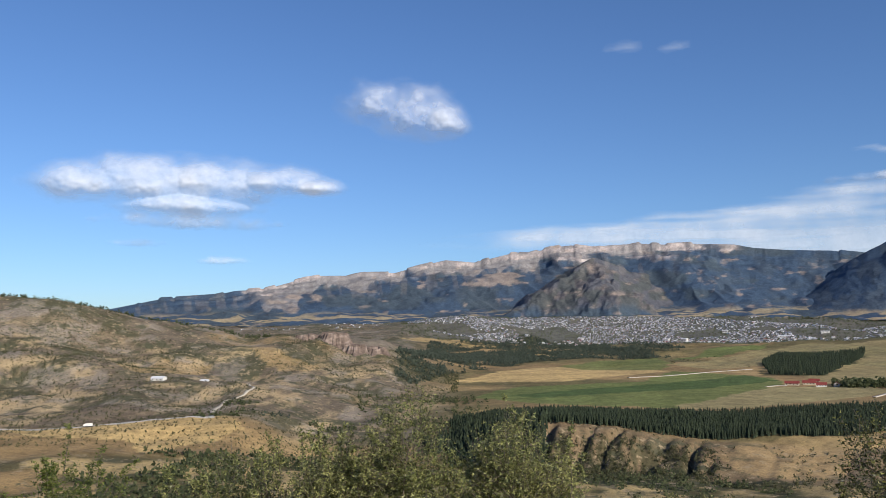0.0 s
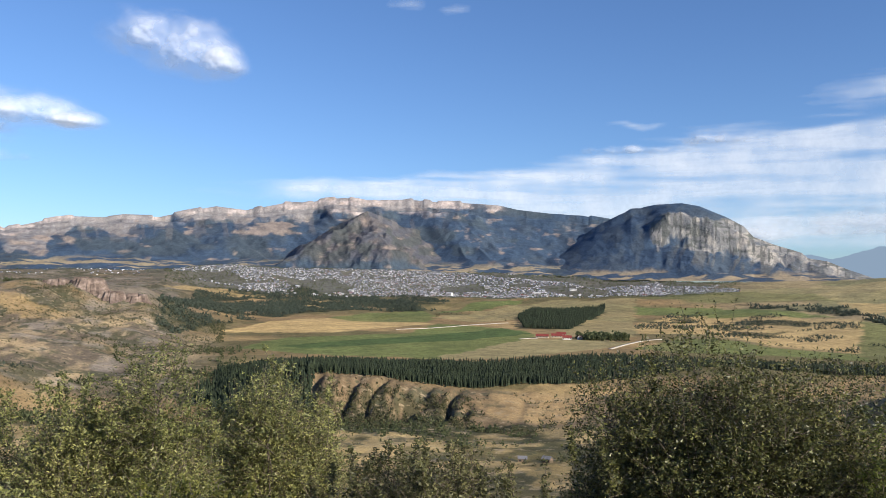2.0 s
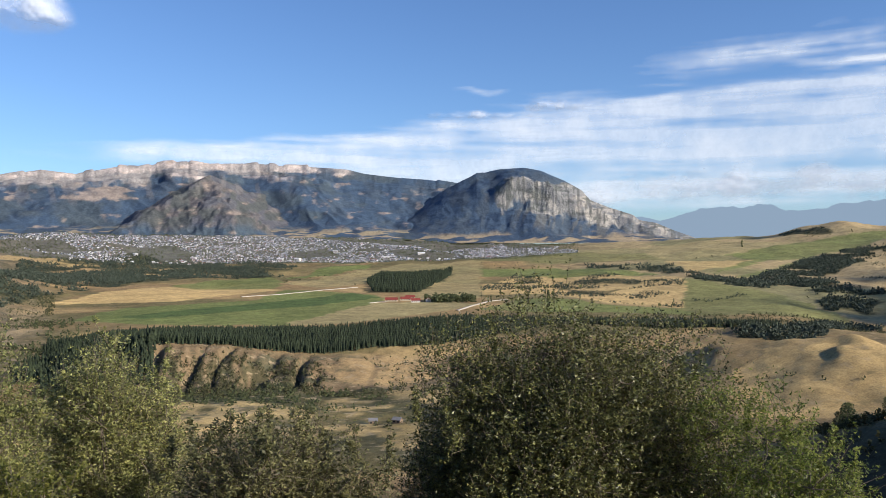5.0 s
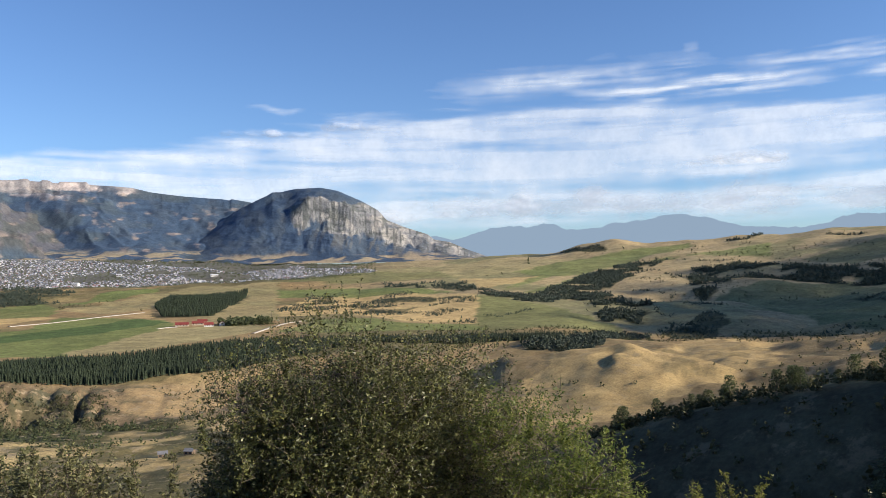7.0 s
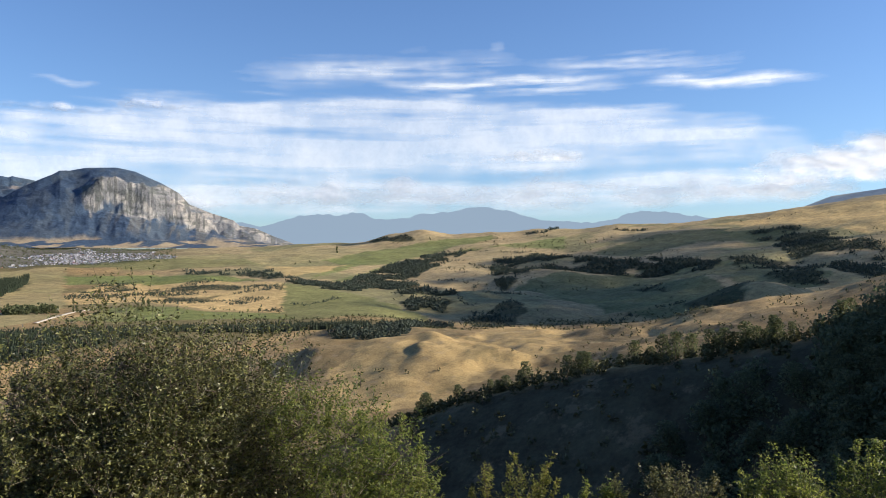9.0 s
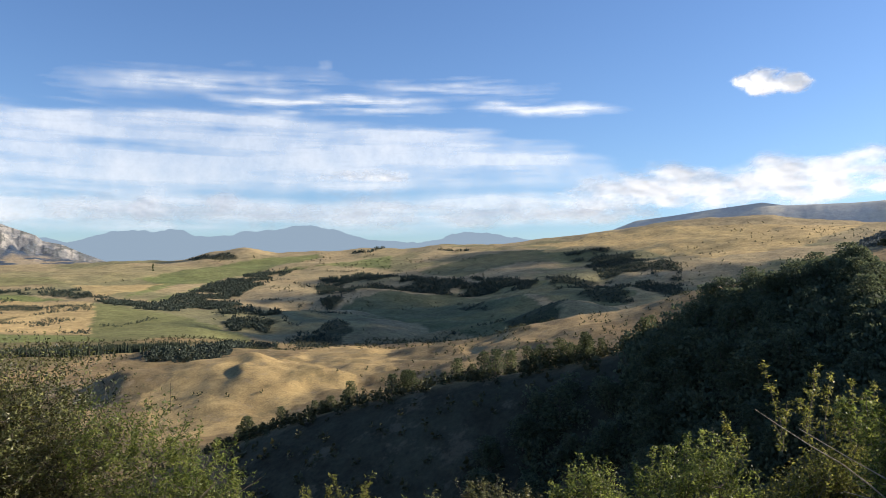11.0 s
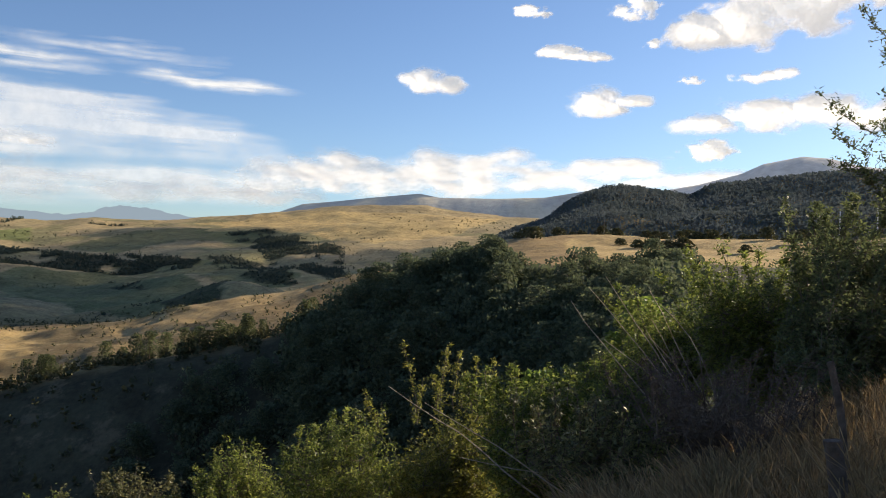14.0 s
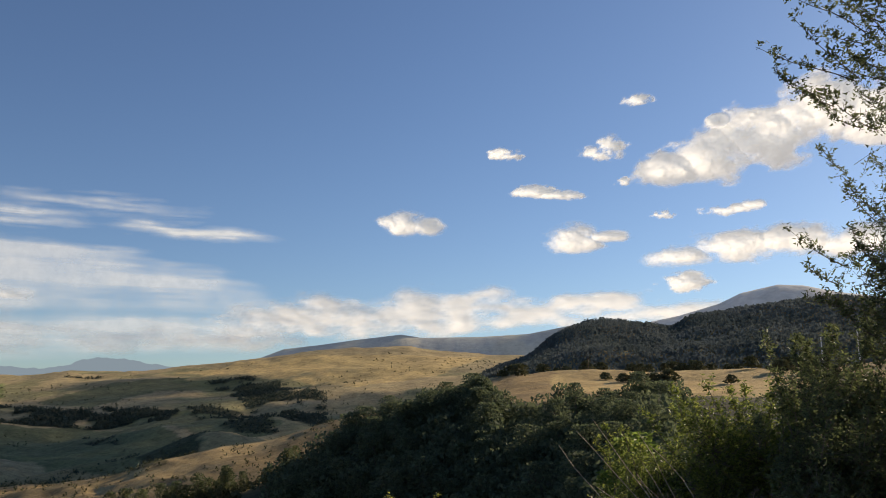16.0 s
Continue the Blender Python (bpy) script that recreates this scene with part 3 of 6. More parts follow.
def range_shape(a, q, x, y):
    even = sum(np.interp(a + d, RANGE_A, RANGE_Z) for d in (-3, -2, -1, 0, 1, 2, 3)) / 7
    crag = np.interp(a, RANGE_A, RANGE_Z) + 9 * ramp(fbm(a / 1.1, 0 * a, 3, 61), -0.05, 0.2) - 4 - even
    foot = 30.0
    wa = a + 0.9 * fbm(a / 5, q * 2.2, 3, 5)
    ridges = 1 - 2.2 * np.abs(fbm(wa / 4.6 + 2.2 * q, q * 1.1, 4, 7, 0.5))
    k = q + 0.042 * ridges * ramp(q, 0.05, 0.4) * (1 - ramp(q, 0.70, 0.86)) + 0.007 * fbm(a / 0.8, q * 6, 3, 19)
    prof = 0.26 * ramp(k, -0.15, 0.5) + 0.50 * ramp(k, 0.30, 0.80) + 0.06 * ramp(k, 0.735, 0.76) + 0.05 * ramp(k, 0.79, 0.81) + 0.13 * ramp(k, 0.845, 0.885)
    z = foot + (even - foot) * prof + crag * ramp(k, 0.72, 0.86)
    z = z + 7 * fbm(x / 80, y / 80, 5, 17) * (1 - ramp(q, 0.8, 0.9))
    z = np.maximum(z, range_spurs(a, q, x, y) * ramp(q, 0.0, 0.1))
    return np.where(q > 0.9, z - (q - 0.9) * 2200, z)


def range_cover(a, q, x, y, z):
    top = np.interp(a, RANGE_A, RANGE_Z)
    rel = (z - 30) / (top - 30)
    n = fbm(x / 90, y / 150, 5, 29)
    m = fbm(a / 0.8, z / 26, 5, 45)
    # wood tints with the blue haze before the slope painted in
    col = np.tile(np.array(HAZED_WOOD), (len(z), 1))
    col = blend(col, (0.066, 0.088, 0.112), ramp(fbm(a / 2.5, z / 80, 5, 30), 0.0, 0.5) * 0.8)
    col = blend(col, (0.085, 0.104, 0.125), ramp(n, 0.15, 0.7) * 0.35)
    # dry clearings at the foot
    low = (1 - ramp(z, 75, 120)) * ramp(fbm(x / 150, y / 40, 5, 33), 0.06, 0.3)
    col = blend(col, (0.40, 0.32, 0.20), low * 0.8)
    bare = range_spurs(a, q, x, y) - z + 3
    spur = ramp(bare, -2, 2) * ramp(z + 30 * n, 75, 120)
    # bare spur rock, its grey shifted to blue for the haze
    col = blend(col, (0.100, 0.101, 0.120), spur * 0.9)
    col = blend(col, (0.148, 0.132, 0.134), spur * ramp(m, 0.0, 0.4) * 0.7)
    col = blend(col, (0.075, 0.085, 0.085), spur * ramp(fbm(a / 0.7, z / 40, 5, 47), 0.05, 0.4) * 0.7)
    # pale rock on the crest and on the broken step below it, scree and scrub between
    west = ramp(a + 1.5 * n, -15, -12)
    east = 1 - ramp(a + 1.5 * n, 18.5, 21.5)
    depth = np.interp(a, (-14, -8, -3, 0, 3, 6, 10, 13, 17, 21), (0.50, 0.36, 0.20, 0.20, 0.20, 0.19, 0.16, 0.13, 0.09, 0.05)) * (1 + 0.5 * fbm(a / 1.2, 0 * a, 4, 37))
    rocky = west * east * ramp(rel + 0.05 * m, 1 - depth - 0.02, 1 - depth + 0.03)
    col = blend(col, (0.27, 0.255, 0.265), rocky * 0.9)
    step = np.minimum(1, ramp(rel + 0.02 * m, 0.90, 0.925) + ramp(rel + 0.03 * m, 0.765, 0.78) * (1 - ramp(rel + 0.03 * m, 0.815, 0.835)) * ramp(fbm(a / 1.7, 0 * a, 4, 38), -0.2, 0.25))
    col = blend(col, ROCK_PALE, west * east * step * ramp(rel, 1 - depth - 0.12, 1 - depth) * (0.45 + 0.55 * ramp(m, -0.3, 0.3)) * (0.25 + 0.75 * ramp(fbm(a / 1.5, z / 90, 4, 42), -0.25, 0.1)))
    # darker joints and beds in the cliffs
    joint = ramp(fbm(a / 0.22, z / 70, 4, 39), 0.1, 0.45)
    bed = ramp(np.sin(z / 4.6 + 2.0 * fbm(a / 2, z / 60, 3, 46)), 0.35, 0.95)
    col = blend(col, (0.13, 0.12, 0.125), np.maximum(joint * 0.3, bed * 0.35) * west * east * ramp(rel, 1 - depth - 0.1, 1 - depth))
    # open slopes of pale scree
    scar = np.maximum(0, 1 - np.hypot((a - 3.9 - 0.012 * (z - 250)) / 2.2, (z - 255) / 62))
    scar = np.maximum(scar, 0.4 * np.maximum(0, 1 - np.hypot((a + 11) / 4.0, (z - 185) / 46)))
    col = blend(col, (0.37, 0.295, 0.25), ramp(scar + 0.35 * m, 0.2, 0.5) * 0.75)
    # trickles of scree below the cliffs
    thread = ramp(fbm(a / 0.45 + z / 200, z / 140, 4, 49), 0.2, 0.5) * ramp(rel, 0.45, 0.6) * (1 - ramp(rel, 0.8, 0.9)) * (1 - ramp(a, 12, 18))
    return blend(col, (0.24, 0.215, 0.205), thread * 0.3)


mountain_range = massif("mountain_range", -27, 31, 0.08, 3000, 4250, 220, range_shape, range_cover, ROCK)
tagged(mountain_range, "long flat-topped mountain range with pale cliff bands above dark woods", "mountain")

DOME_A, DOME_Z = crest(DOME_CREST)


def dome_shape(a, q, x, y):
    top = np.interp(a, DOME_A, DOME_Z)
    foot = 40.0
    n = fbm(x / 160, y / 240, 5, 43)
    k = q + 0.03 * n + 0.035 * (0.5 - np.abs(fbm(a / 1.6, q * 1.4, 4, 44))) * ramp(q, 0.1, 0.3) * (1 - ramp(q, 0.4, 0.5))
    cliff = ramp(a, 29.6, 31.4)
    wooded = 0.30 * ramp(k, 0, 0.45) + 0.55 * ramp(k, 0.35, 0.85) + 0.15 * ramp(k, 0.8, 0.92)
    sheer = 0.42 * ramp(k, 0, 0.56) + 0.40 * ramp(k, 0.52, 0.62) + 0.18 * ramp(k, 0.63, 0.9)
    z = foot + (top - foot) * (wooded * (1 - cliff) + sheer * cliff)
    face = cliff * ramp(q, 0.4, 0.52) * (1 - ramp(q, 0.64, 0.8)) * np.clip(top / 300, 0.2, 1)
    z = z - 7 * np.abs(fbm(a / 0.9, q * 3, 5, 47)) * face + 5 * fbm(a / 0.35, q * 14, 4, 48) * face
    z = z - 7 * np.abs(fbm(x / 170, y / 240, 4, 53)) * ramp(q, 0.1, 0.3) * (1 - ramp(q, 0.8, 0.9)) * np.clip((top - 60) / 250, 0, 1)
    return np.where(q > 0.92, z - (q - 0.92) * 2500, z)


def dome_cover(a, q, x, y, z):
    top = np.interp(a, DOME_A, DOME_Z)
    rel = (z - 40) / (top - 40)
    # dome woods in the same haze-blue tints
    col = np.tile(np.array(HAZED_WOOD), (len(z), 1))
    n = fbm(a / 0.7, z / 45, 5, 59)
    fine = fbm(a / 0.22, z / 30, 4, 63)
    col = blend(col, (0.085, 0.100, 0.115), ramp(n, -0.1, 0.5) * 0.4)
    col = blend(col, (0.40, 0.315, 0.205), (1 - ramp(z + 10 * n, 62, 92)) * ramp(fbm(x / 110, y / 50, 4, 34), -0.15, 0.2) * 0.85)
    low = np.interp(a, (29, 30.5, 32.5, 34.5, 36, 38, 40, 46), (0.60, 0.46, 0.40, 0.36, 0.40, 0.42, 0.40, 0.30)) + 0.12 * fbm(a / 1.1, 0 * a, 3, 60)
    high = np.interp(a, (29, 30.5, 32, 33.5, 35, 36, 46), (0.66, 0.78, 0.84, 0.86, 0.92, 1.1, 1.1))
    rock = ramp(a + 0.6 * n, 29.6, 30.6) * ramp(rel + 0.10 * n, low, low + 0.07) * (1 - ramp(rel + 0.07 * n, high - 0.03, high + 0.03))
    rock = rock * (1 - 0.55 * ramp(n, 0.1, 0.4) * ramp(a, 35, 36.5))
    col = blend(col, ROCK_GREY, rock * 0.95)
    # pale scars, water streaks, ledges with scrub
    col = blend(col, (0.37, 0.345, 0.325), rock * ramp(fbm(a / 0.9, z / 34, 5, 67) + 0.35 * fine, 0.0, 0.42) * 0.85)
    col = blend(col, (0.085, 0.09, 0.095), rock * ramp(fbm(a / 0.16, z / 75, 4, 69), 0.08, 0.4) * 0.75)
    col = blend(col, (0.075, 0.085, 0.085), rock * ramp(fbm(a / 0.8, z / 13, 4, 70), 0.22, 0.5) * 0.7)
    # bare scree below the face
    col = blend(col, (0.155, 0.155, 0.15), ramp(a + n, 31, 33) * ramp(rel, 0.1, 0.25) * (1 - rock) * (1 - ramp(rel, 0.7, 0.85)) * ramp(fbm(a / 0.5 - z / 90, z / 120, 4, 71), -0.05, 0.4) * 0.7)
    return col


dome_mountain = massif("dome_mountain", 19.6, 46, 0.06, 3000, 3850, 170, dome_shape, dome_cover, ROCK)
tagged(dome_mountain, "dome-shaped mountain with a sheer grey rock face above woods", "mountain")


def hill_shape(seed, depth, rugged=0.0):
    def shape(a, q, x, y):
        top = np.interp(a, HILL_A, HILL_Z)
        top = top * (1 + rugged * fbm(a / 1.6, 0 * a, 5, seed, 0.6))
        prof = ramp(q, 0, 0.7)
        z = top * (0.25 + 0.75 * prof) - depth * np.abs(fbm(a / 1.5, q * 2, 4, seed)) * (1 - ramp(q, 0.6, 0.7))
        return np.where(q > 0.75, z - (q - 0.75) * 700, z)
    return shape


def even_cover(colour, other):
    def cover(a, q, x, y, z):
        n = fbm(x / 120, y / 120, 5, 73)
        return blend(np.tile(np.array(colour), (len(z), 1)), other, ramp(n, -0.2, 0.7))
    return cover


# far mountains; the lit air before them is added as bluish emission
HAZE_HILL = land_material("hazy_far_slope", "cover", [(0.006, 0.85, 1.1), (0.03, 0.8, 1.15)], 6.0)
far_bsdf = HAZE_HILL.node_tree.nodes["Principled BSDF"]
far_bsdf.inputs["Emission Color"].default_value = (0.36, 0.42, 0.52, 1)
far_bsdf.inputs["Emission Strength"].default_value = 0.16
# the pale cover colours carry part of the haze too
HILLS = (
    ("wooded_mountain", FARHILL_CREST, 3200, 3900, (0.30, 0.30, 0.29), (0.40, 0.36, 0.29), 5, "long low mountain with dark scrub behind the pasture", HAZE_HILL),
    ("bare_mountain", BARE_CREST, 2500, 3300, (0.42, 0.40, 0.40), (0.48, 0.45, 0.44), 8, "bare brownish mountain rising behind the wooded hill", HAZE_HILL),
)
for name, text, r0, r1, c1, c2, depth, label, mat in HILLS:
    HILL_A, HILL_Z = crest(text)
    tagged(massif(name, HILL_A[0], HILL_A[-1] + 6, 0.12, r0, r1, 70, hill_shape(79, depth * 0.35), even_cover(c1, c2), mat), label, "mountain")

# far ranges: black base, the blue haze before them put in as emission
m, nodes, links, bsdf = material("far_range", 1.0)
FAR_HAZE = m
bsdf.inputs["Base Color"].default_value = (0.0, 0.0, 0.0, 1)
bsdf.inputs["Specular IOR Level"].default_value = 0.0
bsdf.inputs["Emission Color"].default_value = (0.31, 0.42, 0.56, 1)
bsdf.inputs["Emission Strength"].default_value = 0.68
FAR_A, FAR_Z = crest(FAR_CREST)
HILL_A, HILL_Z = FAR_A, FAR_Z
far_range = massif("far_mountains", 38, 76, 0.1, 4450, 4780, 50, hill_shape(83, 0, 0.05), even_cover((0.3, 0.4, 0.5), (0.34, 0.43, 0.55)), FAR_HAZE)
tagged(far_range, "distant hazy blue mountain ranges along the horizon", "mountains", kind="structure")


# ---- clouds ----
def cloud_material(name, albedo, fine, through_light=0.5, glow=0.3):
    m = bpy.data.materials.new(name)
    m.use_nodes = True
    nodes, links = m.node_tree.nodes, m.node_tree.links
    nodes.clear()
    out = nodes.new("ShaderNodeOutputMaterial")
    geo = nodes.new("ShaderNodeNewGeometry")
    att = nodes.new("ShaderNodeAttribute")
    att.attribute_name = "thickness"
    n = noise_node(nodes, links, fine, 6, geo.outputs["Position"], 0.6)
    wisp = nodes.new("ShaderNodeMapRange")
    for k, v in zip(("From Min", "From Max", "To Min", "To Max"), (0.3, 0.7, -0.22, 0.22)):
        wisp.inputs[k].default_value = v
    links.new(n.outputs["Fac"], wisp.inputs["Value"])
    edge = nodes.new("ShaderNodeMath")
    edge.operation = "MULTIPLY"
    rim = nodes.new("ShaderNodeMath")
    rim.operation = "SUBTRACT"
    rim.inputs[0].default_value = 1.0
    links.new(att.outputs["Fac"], rim.inputs[1])
    links.new(wisp.outputs["Result"], edge.inputs[0])
    links.new(rim.outputs[0], edge.inputs[1])
    edge2 = nodes.new("ShaderNodeMath")
    edge2.operation = "MULTIPLY_ADD"
    edge2.inputs[1].default_value = 1.0
    edge2.use_clamp = True
    links.new(att.outputs["Fac"], edge2.inputs[0])
    twice = nodes.new("ShaderNodeMath")
    twice.operation = "MULTIPLY"
    links.new(edge.outputs[0], twice.inputs[0])
    links.new(att.outputs["Fac"], twice.inputs[1])
    thrice = nodes.new("ShaderNodeMath")
    thrice.operation = "MULTIPLY"
    thrice.inputs[1].default_value = 4.0
    links.new(twice.outputs[0], thrice.inputs[0])
    links.new(thrice.outputs[0], edge2.inputs[2])
    diff, trans = nodes.new("ShaderNodeBsdfDiffuse"), nodes.new("ShaderNodeBsdfTranslucent")
    for s in (diff, trans):
        s.inputs["Color"].default_value = (*albedo, 1)
    both, clear, mixed = nodes.new("ShaderNodeMixShader"), nodes.new("ShaderNodeBsdfTransparent"), nodes.new("ShaderNodeMixShader")
    both.inputs[0].default_value = through_light
    links.new(diff.outputs[0], both.inputs[1])
    links.new(trans.outputs[0], both.inputs[2])
    links.new(edge2.outputs[0], mixed.inputs[0])
    links.new(clear.outputs[0], mixed.inputs[1])
    # scattered daylight inside the cloud, put in as emission
    light, lit = nodes.new("ShaderNodeEmission"), nodes.new("ShaderNodeMixShader")
    light.inputs["Color"].default_value = (0.78, 0.83, 0.91, 1)
    lit.inputs[0].default_value = glow
    links.new(both.outputs[0], lit.inputs[1])
    links.new(light.outputs[0], lit.inputs[2])
    links.new(lit.outputs[0], mixed.inputs[2])
    links.new(mixed.outputs[0], out.inputs["Surface"])
    return m


CUMULUS = cloud_material("cumulus", (0.76, 0.78, 0.82), 0.005, 0.3, 0.3)
# copy for clouds near the sun, its backlight put into a paler colour
CUMULUS_BRIGHT = cloud_material("backlit_cumulus", (0.92, 0.92, 0.94), 0.005, 0.55, 0.33)
VEIL = cloud_material("high_cloud", (0.9, 0.92, 0.95), 0.004, 0.5, 0.7)


def cloud_mesh(name, az, el, density, dist, mat):
    """A cloud of uneven outline: a bulged sheet, open where it is thin, with its density on the points."""
    nu, nv = az.shape
    a, e = np.radians(az), np.radians(el)
    xyz = np.stack([dist * np.cos(e) * np.sin(a), dist * np.cos(e) * np.cos(a), dist * np.sin(e) + EYE[2]], -1).reshape(-1, 3)
    idx = np.arange(nu * nv).reshape(nu, nv)
    quads = np.stack([idx[:-1, :-1], idx[:-1, 1:], idx[1:, 1:], idx[1:, :-1]], -1).reshape(-1, 4)
    den = density.ravel()
    quads = quads[den[quads].max(1) > 0.004]
    used = np.unique(quads)
    if not len(used):
        return None
    remap = np.zeros(nu * nv, np.int64)
    remap[used] = np.arange(len(used))
    me = bpy.data.meshes.new(name)
    me.from_pydata(xyz[used].tolist(), [], remap[quads].tolist())
    me.polygons.foreach_set("use_smooth", np.ones(len(quads), bool))
    att = me.attributes.new("thickness", "FLOAT", "POINT")
    att.data.foreach_set("value", den[used].astype(np.float32))
    me.materials.append(mat)
    return new(name, me)


def puff_cloud(label, blobs, seed, rough=0.55, soft=0.7, thick=260, step=0.09, dist=4860, peak=1.0, name="cloud", long=1.0, deep=0):
    """A heap cloud of several swellings: bearing, height angle, half width, half height of each, in degrees.
    deep: how far behind it a hidden second sheet stands, added to widen its shadow."""
    b = np.array([[float(v) for v in w.split(",")] for w in blobs.split()])
    a0, a1 = (b[:, 0] - b[:, 2]).min() - 1, (b[:, 0] + b[:, 2]).max() + 1
    e0, e1 = (b[:, 1] - b[:, 3]).min() - 0.6, (b[:, 1] + b[:, 3]).max() + 0.6
    az, el = np.meshgrid(np.arange(a0, a1, step), np.arange(e0, e1, step), indexing="ij")
    fine = float(np.clip(0.6 * b[:, 2].max(), 0.55, 1.5))
    n = fbm(az / (fine * long), el / (0.6 * fine), 6, seed, 0.55)
    d = np.full(az.shape, -9.0)
    for u, v, w, h in b:
        hh = np.where(el < v, h * 0.75, h)
        d = np.maximum(d, 1 - ((az - u) / w) ** 2 - ((el - v) / hh) ** 2)
    d = d + rough * n
    density = ramp(d, -0.3, soft + 0.35) * peak
    calm = np.clip(d - 0.75 * rough * n + 0.2, 0, 2)
    bulge = np.sqrt(calm) * thick + 14 * fbm(az / (0.9 * long), el / 0.7, 3, seed + 5, 0.4) * ramp(calm, 0.1, 0.6)
    ob = cloud_mesh(name, az, el, density, dist - bulge, CUMULUS_BRIGHT if b[:, 0].mean() > 60 else CUMULUS)
    if deep:
        # hidden sheet behind the cloud, added to widen the shadow it casts
        inner = cloud_mesh("shadow_sheet", az, el, density * 0.85, dist + deep - bulge * 0.4, CUMULUS_BRIGHT)
        inner.parent = ob
    return tagged(ob, label, "cloud", "clouds in the sky")


puff_cloud("lone white heap cloud with a soft grey underside", "-4.8,16.0,2.8,1.9 -2.2,15.4,3.4,2.3 -0.3,14.9,2.5,1.9", 101, 0.24, 1.9, 380)
puff_cloud("long grey-bellied white cloud with a drawn-out tail", "-24,10.0,3.6,1.7 -20.5,10.2,5,2.2 -16,10.3,5,2.1 -12,10.6,4,1.4 -9.3,10.3,2.6,0.8 -18,8.9,5,1.3", 107, 0.20, 1.4, 380)
puff_cloud("thin white cloud shred under the long cloud", "-17,7.8,6.5,0.6 -20.8,6.3,1.9,0.35 -15,5.2,1.9,0.35", 111, 0.5, 1.3, 60, peak=0.55)
puff_cloud("small white heap cloud in blue sky", "88.2,12.6,2.0,1.0 89.3,12.5,1.6,0.8", 113, 0.5, 0.5, 150, 0.06)
puff_cloud("small white heap cloud trailing to one side", "100.2,11.3,2.0,1.2 102.4,11.5,1.8,0.5", 117, 0.45, 0.5, 170, 0.06)
puff_cloud("small ragged white cloud", "97.3,14.8,1.6,0.45 99.2,14.5,1.7,0.4", 121, 0.85, 0.4, 100, 0.06)
puff_cloud("small white cloud with ragged edges", "95.5,17.5,1.2,0.55", 125, 0.85, 0.4, 100, 0.06)
puff_cloud("upright ragged white cloud with torn edges", "102.9,17.5,1.0,1.0 102.2,17.2,1.3,0.6", 127, 0.75, 0.5, 110, 0.07)
puff_cloud("tiny white cloud alone in blue sky", "106.2,12.8,0.8,0.32", 131, 0.85, 0.35, 70, 0.06)
puff_cloud("flat white cloud with a level base", "110.9,12.8,1.9,0.4 112.3,13,1.1,0.4", 133, 0.85, 0.4, 90, 0.06)
puff_cloud("small high white cloud shred", "104.9,20.6,1.0,0.45", 137, 0.7, 0.5, 80, 0.07)
puff_cloud("large bright white heap cloud near the sun", "107.2,15.7,2.6,1.3 110,16.2,3.0,2.0 113.5,17.2,3.4,2.5 117,18.2,3.8,2.4 120.5,17.6,3.6,2.4 124,18.4,3.4,2.4 110.4,18.7,0.8,0.5", 141, 0.5, 0.3, 240, 0.08, 2900, deep=1250)
puff_cloud("long grey-bellied cloud bank", "107.5,9.8,2.6,0.9 111,10.3,3.4,1.3 114.5,10.4,3.4,1.2 118.5,10,3,1.1", 147, 0.5, 0.4, 260, 0.06)
puff_cloud("small round cloud low over the hills", "107.6,8.1,1.5,0.8", 149, 0.85, 0.4, 150, 0.06)
puff_cloud("tiny white cloud fleck beside larger clouds", "103.7,15.2,0.6,0.3", 151, 0.85, 0.5, 60, 0.06)
puff_cloud("thin grey cloud streak before the veil", "29,9.6,3.4,0.4 34.5,10.2,2.4,0.5", 153, 0.6, 1.2, 80, peak=0.6, dist=4800)
puff_cloud("grey cloud patch before the high veil", "59.5,7.0,2.4,0.45 62,7.1,2.4,0.55", 157, 0.6, 0.9, 120, peak=0.8, dist=4790)


def cloud_bank(label, a0, a1, base, tops, seed, count, dist, rough=0.6, soft=0.5, peak=1.0):
    """A row of heaped clouds along the horizon."""
    rng = random.Random(seed)
    blobs = []
    for k in range(count):
        a = a0 + (a1 - a0) * (k + 0.5 + rng.uniform(-0.4, 0.4)) / count
        top = np.interp(a, np.linspace(a0, a1, len(tops)), tops) * rng.uniform(0.85, 1.08)
        low = np.interp(a, np.linspace(a0, a1, len(base)), base)
        blobs.append("%.2f,%.2f,%.2f,%.2f" % (a, (top + low) / 2, (a1 - a0) / count * rng.uniform(1.2, 2.2), (top - low) / 2 * 1.15))
    return puff_cloud(label, " ".join(blobs), seed, rough, soft, 55, 0.11, dist, peak, long=1.9)


cloud_bank("bank of white and grey heap clouds over the pasture hills", 77, 108, (4.2, 4.6, 5.4, 5.6), (6.6, 7.6, 7.6, 7.3, 7.6), 161, 14, 4920, 0.65, 0.8, 0.95)
cloud_bank("low bank of grey and white clouds above the far ranges", 37, 80, (3.2, 3.2, 3.3, 3.6), (5.4, 5.3, 5.9, 5.5, 6.0), 167, 17, 4926, 0.75, 1.5, 0.8)


def veil(label, a0, a1, e0, e1, make, seed, dist=4940, step=0.14):
    az, el = np.meshgrid(np.arange(a0, a1, step), np.arange(e0, e1, step * 0.6), indexing="ij")
    ob = cloud_mesh("high_cloud", az, el, make(az, el, seed), dist + 0 * az, VEIL)
    return tagged(ob, label, "cloud", "clouds in the sky")


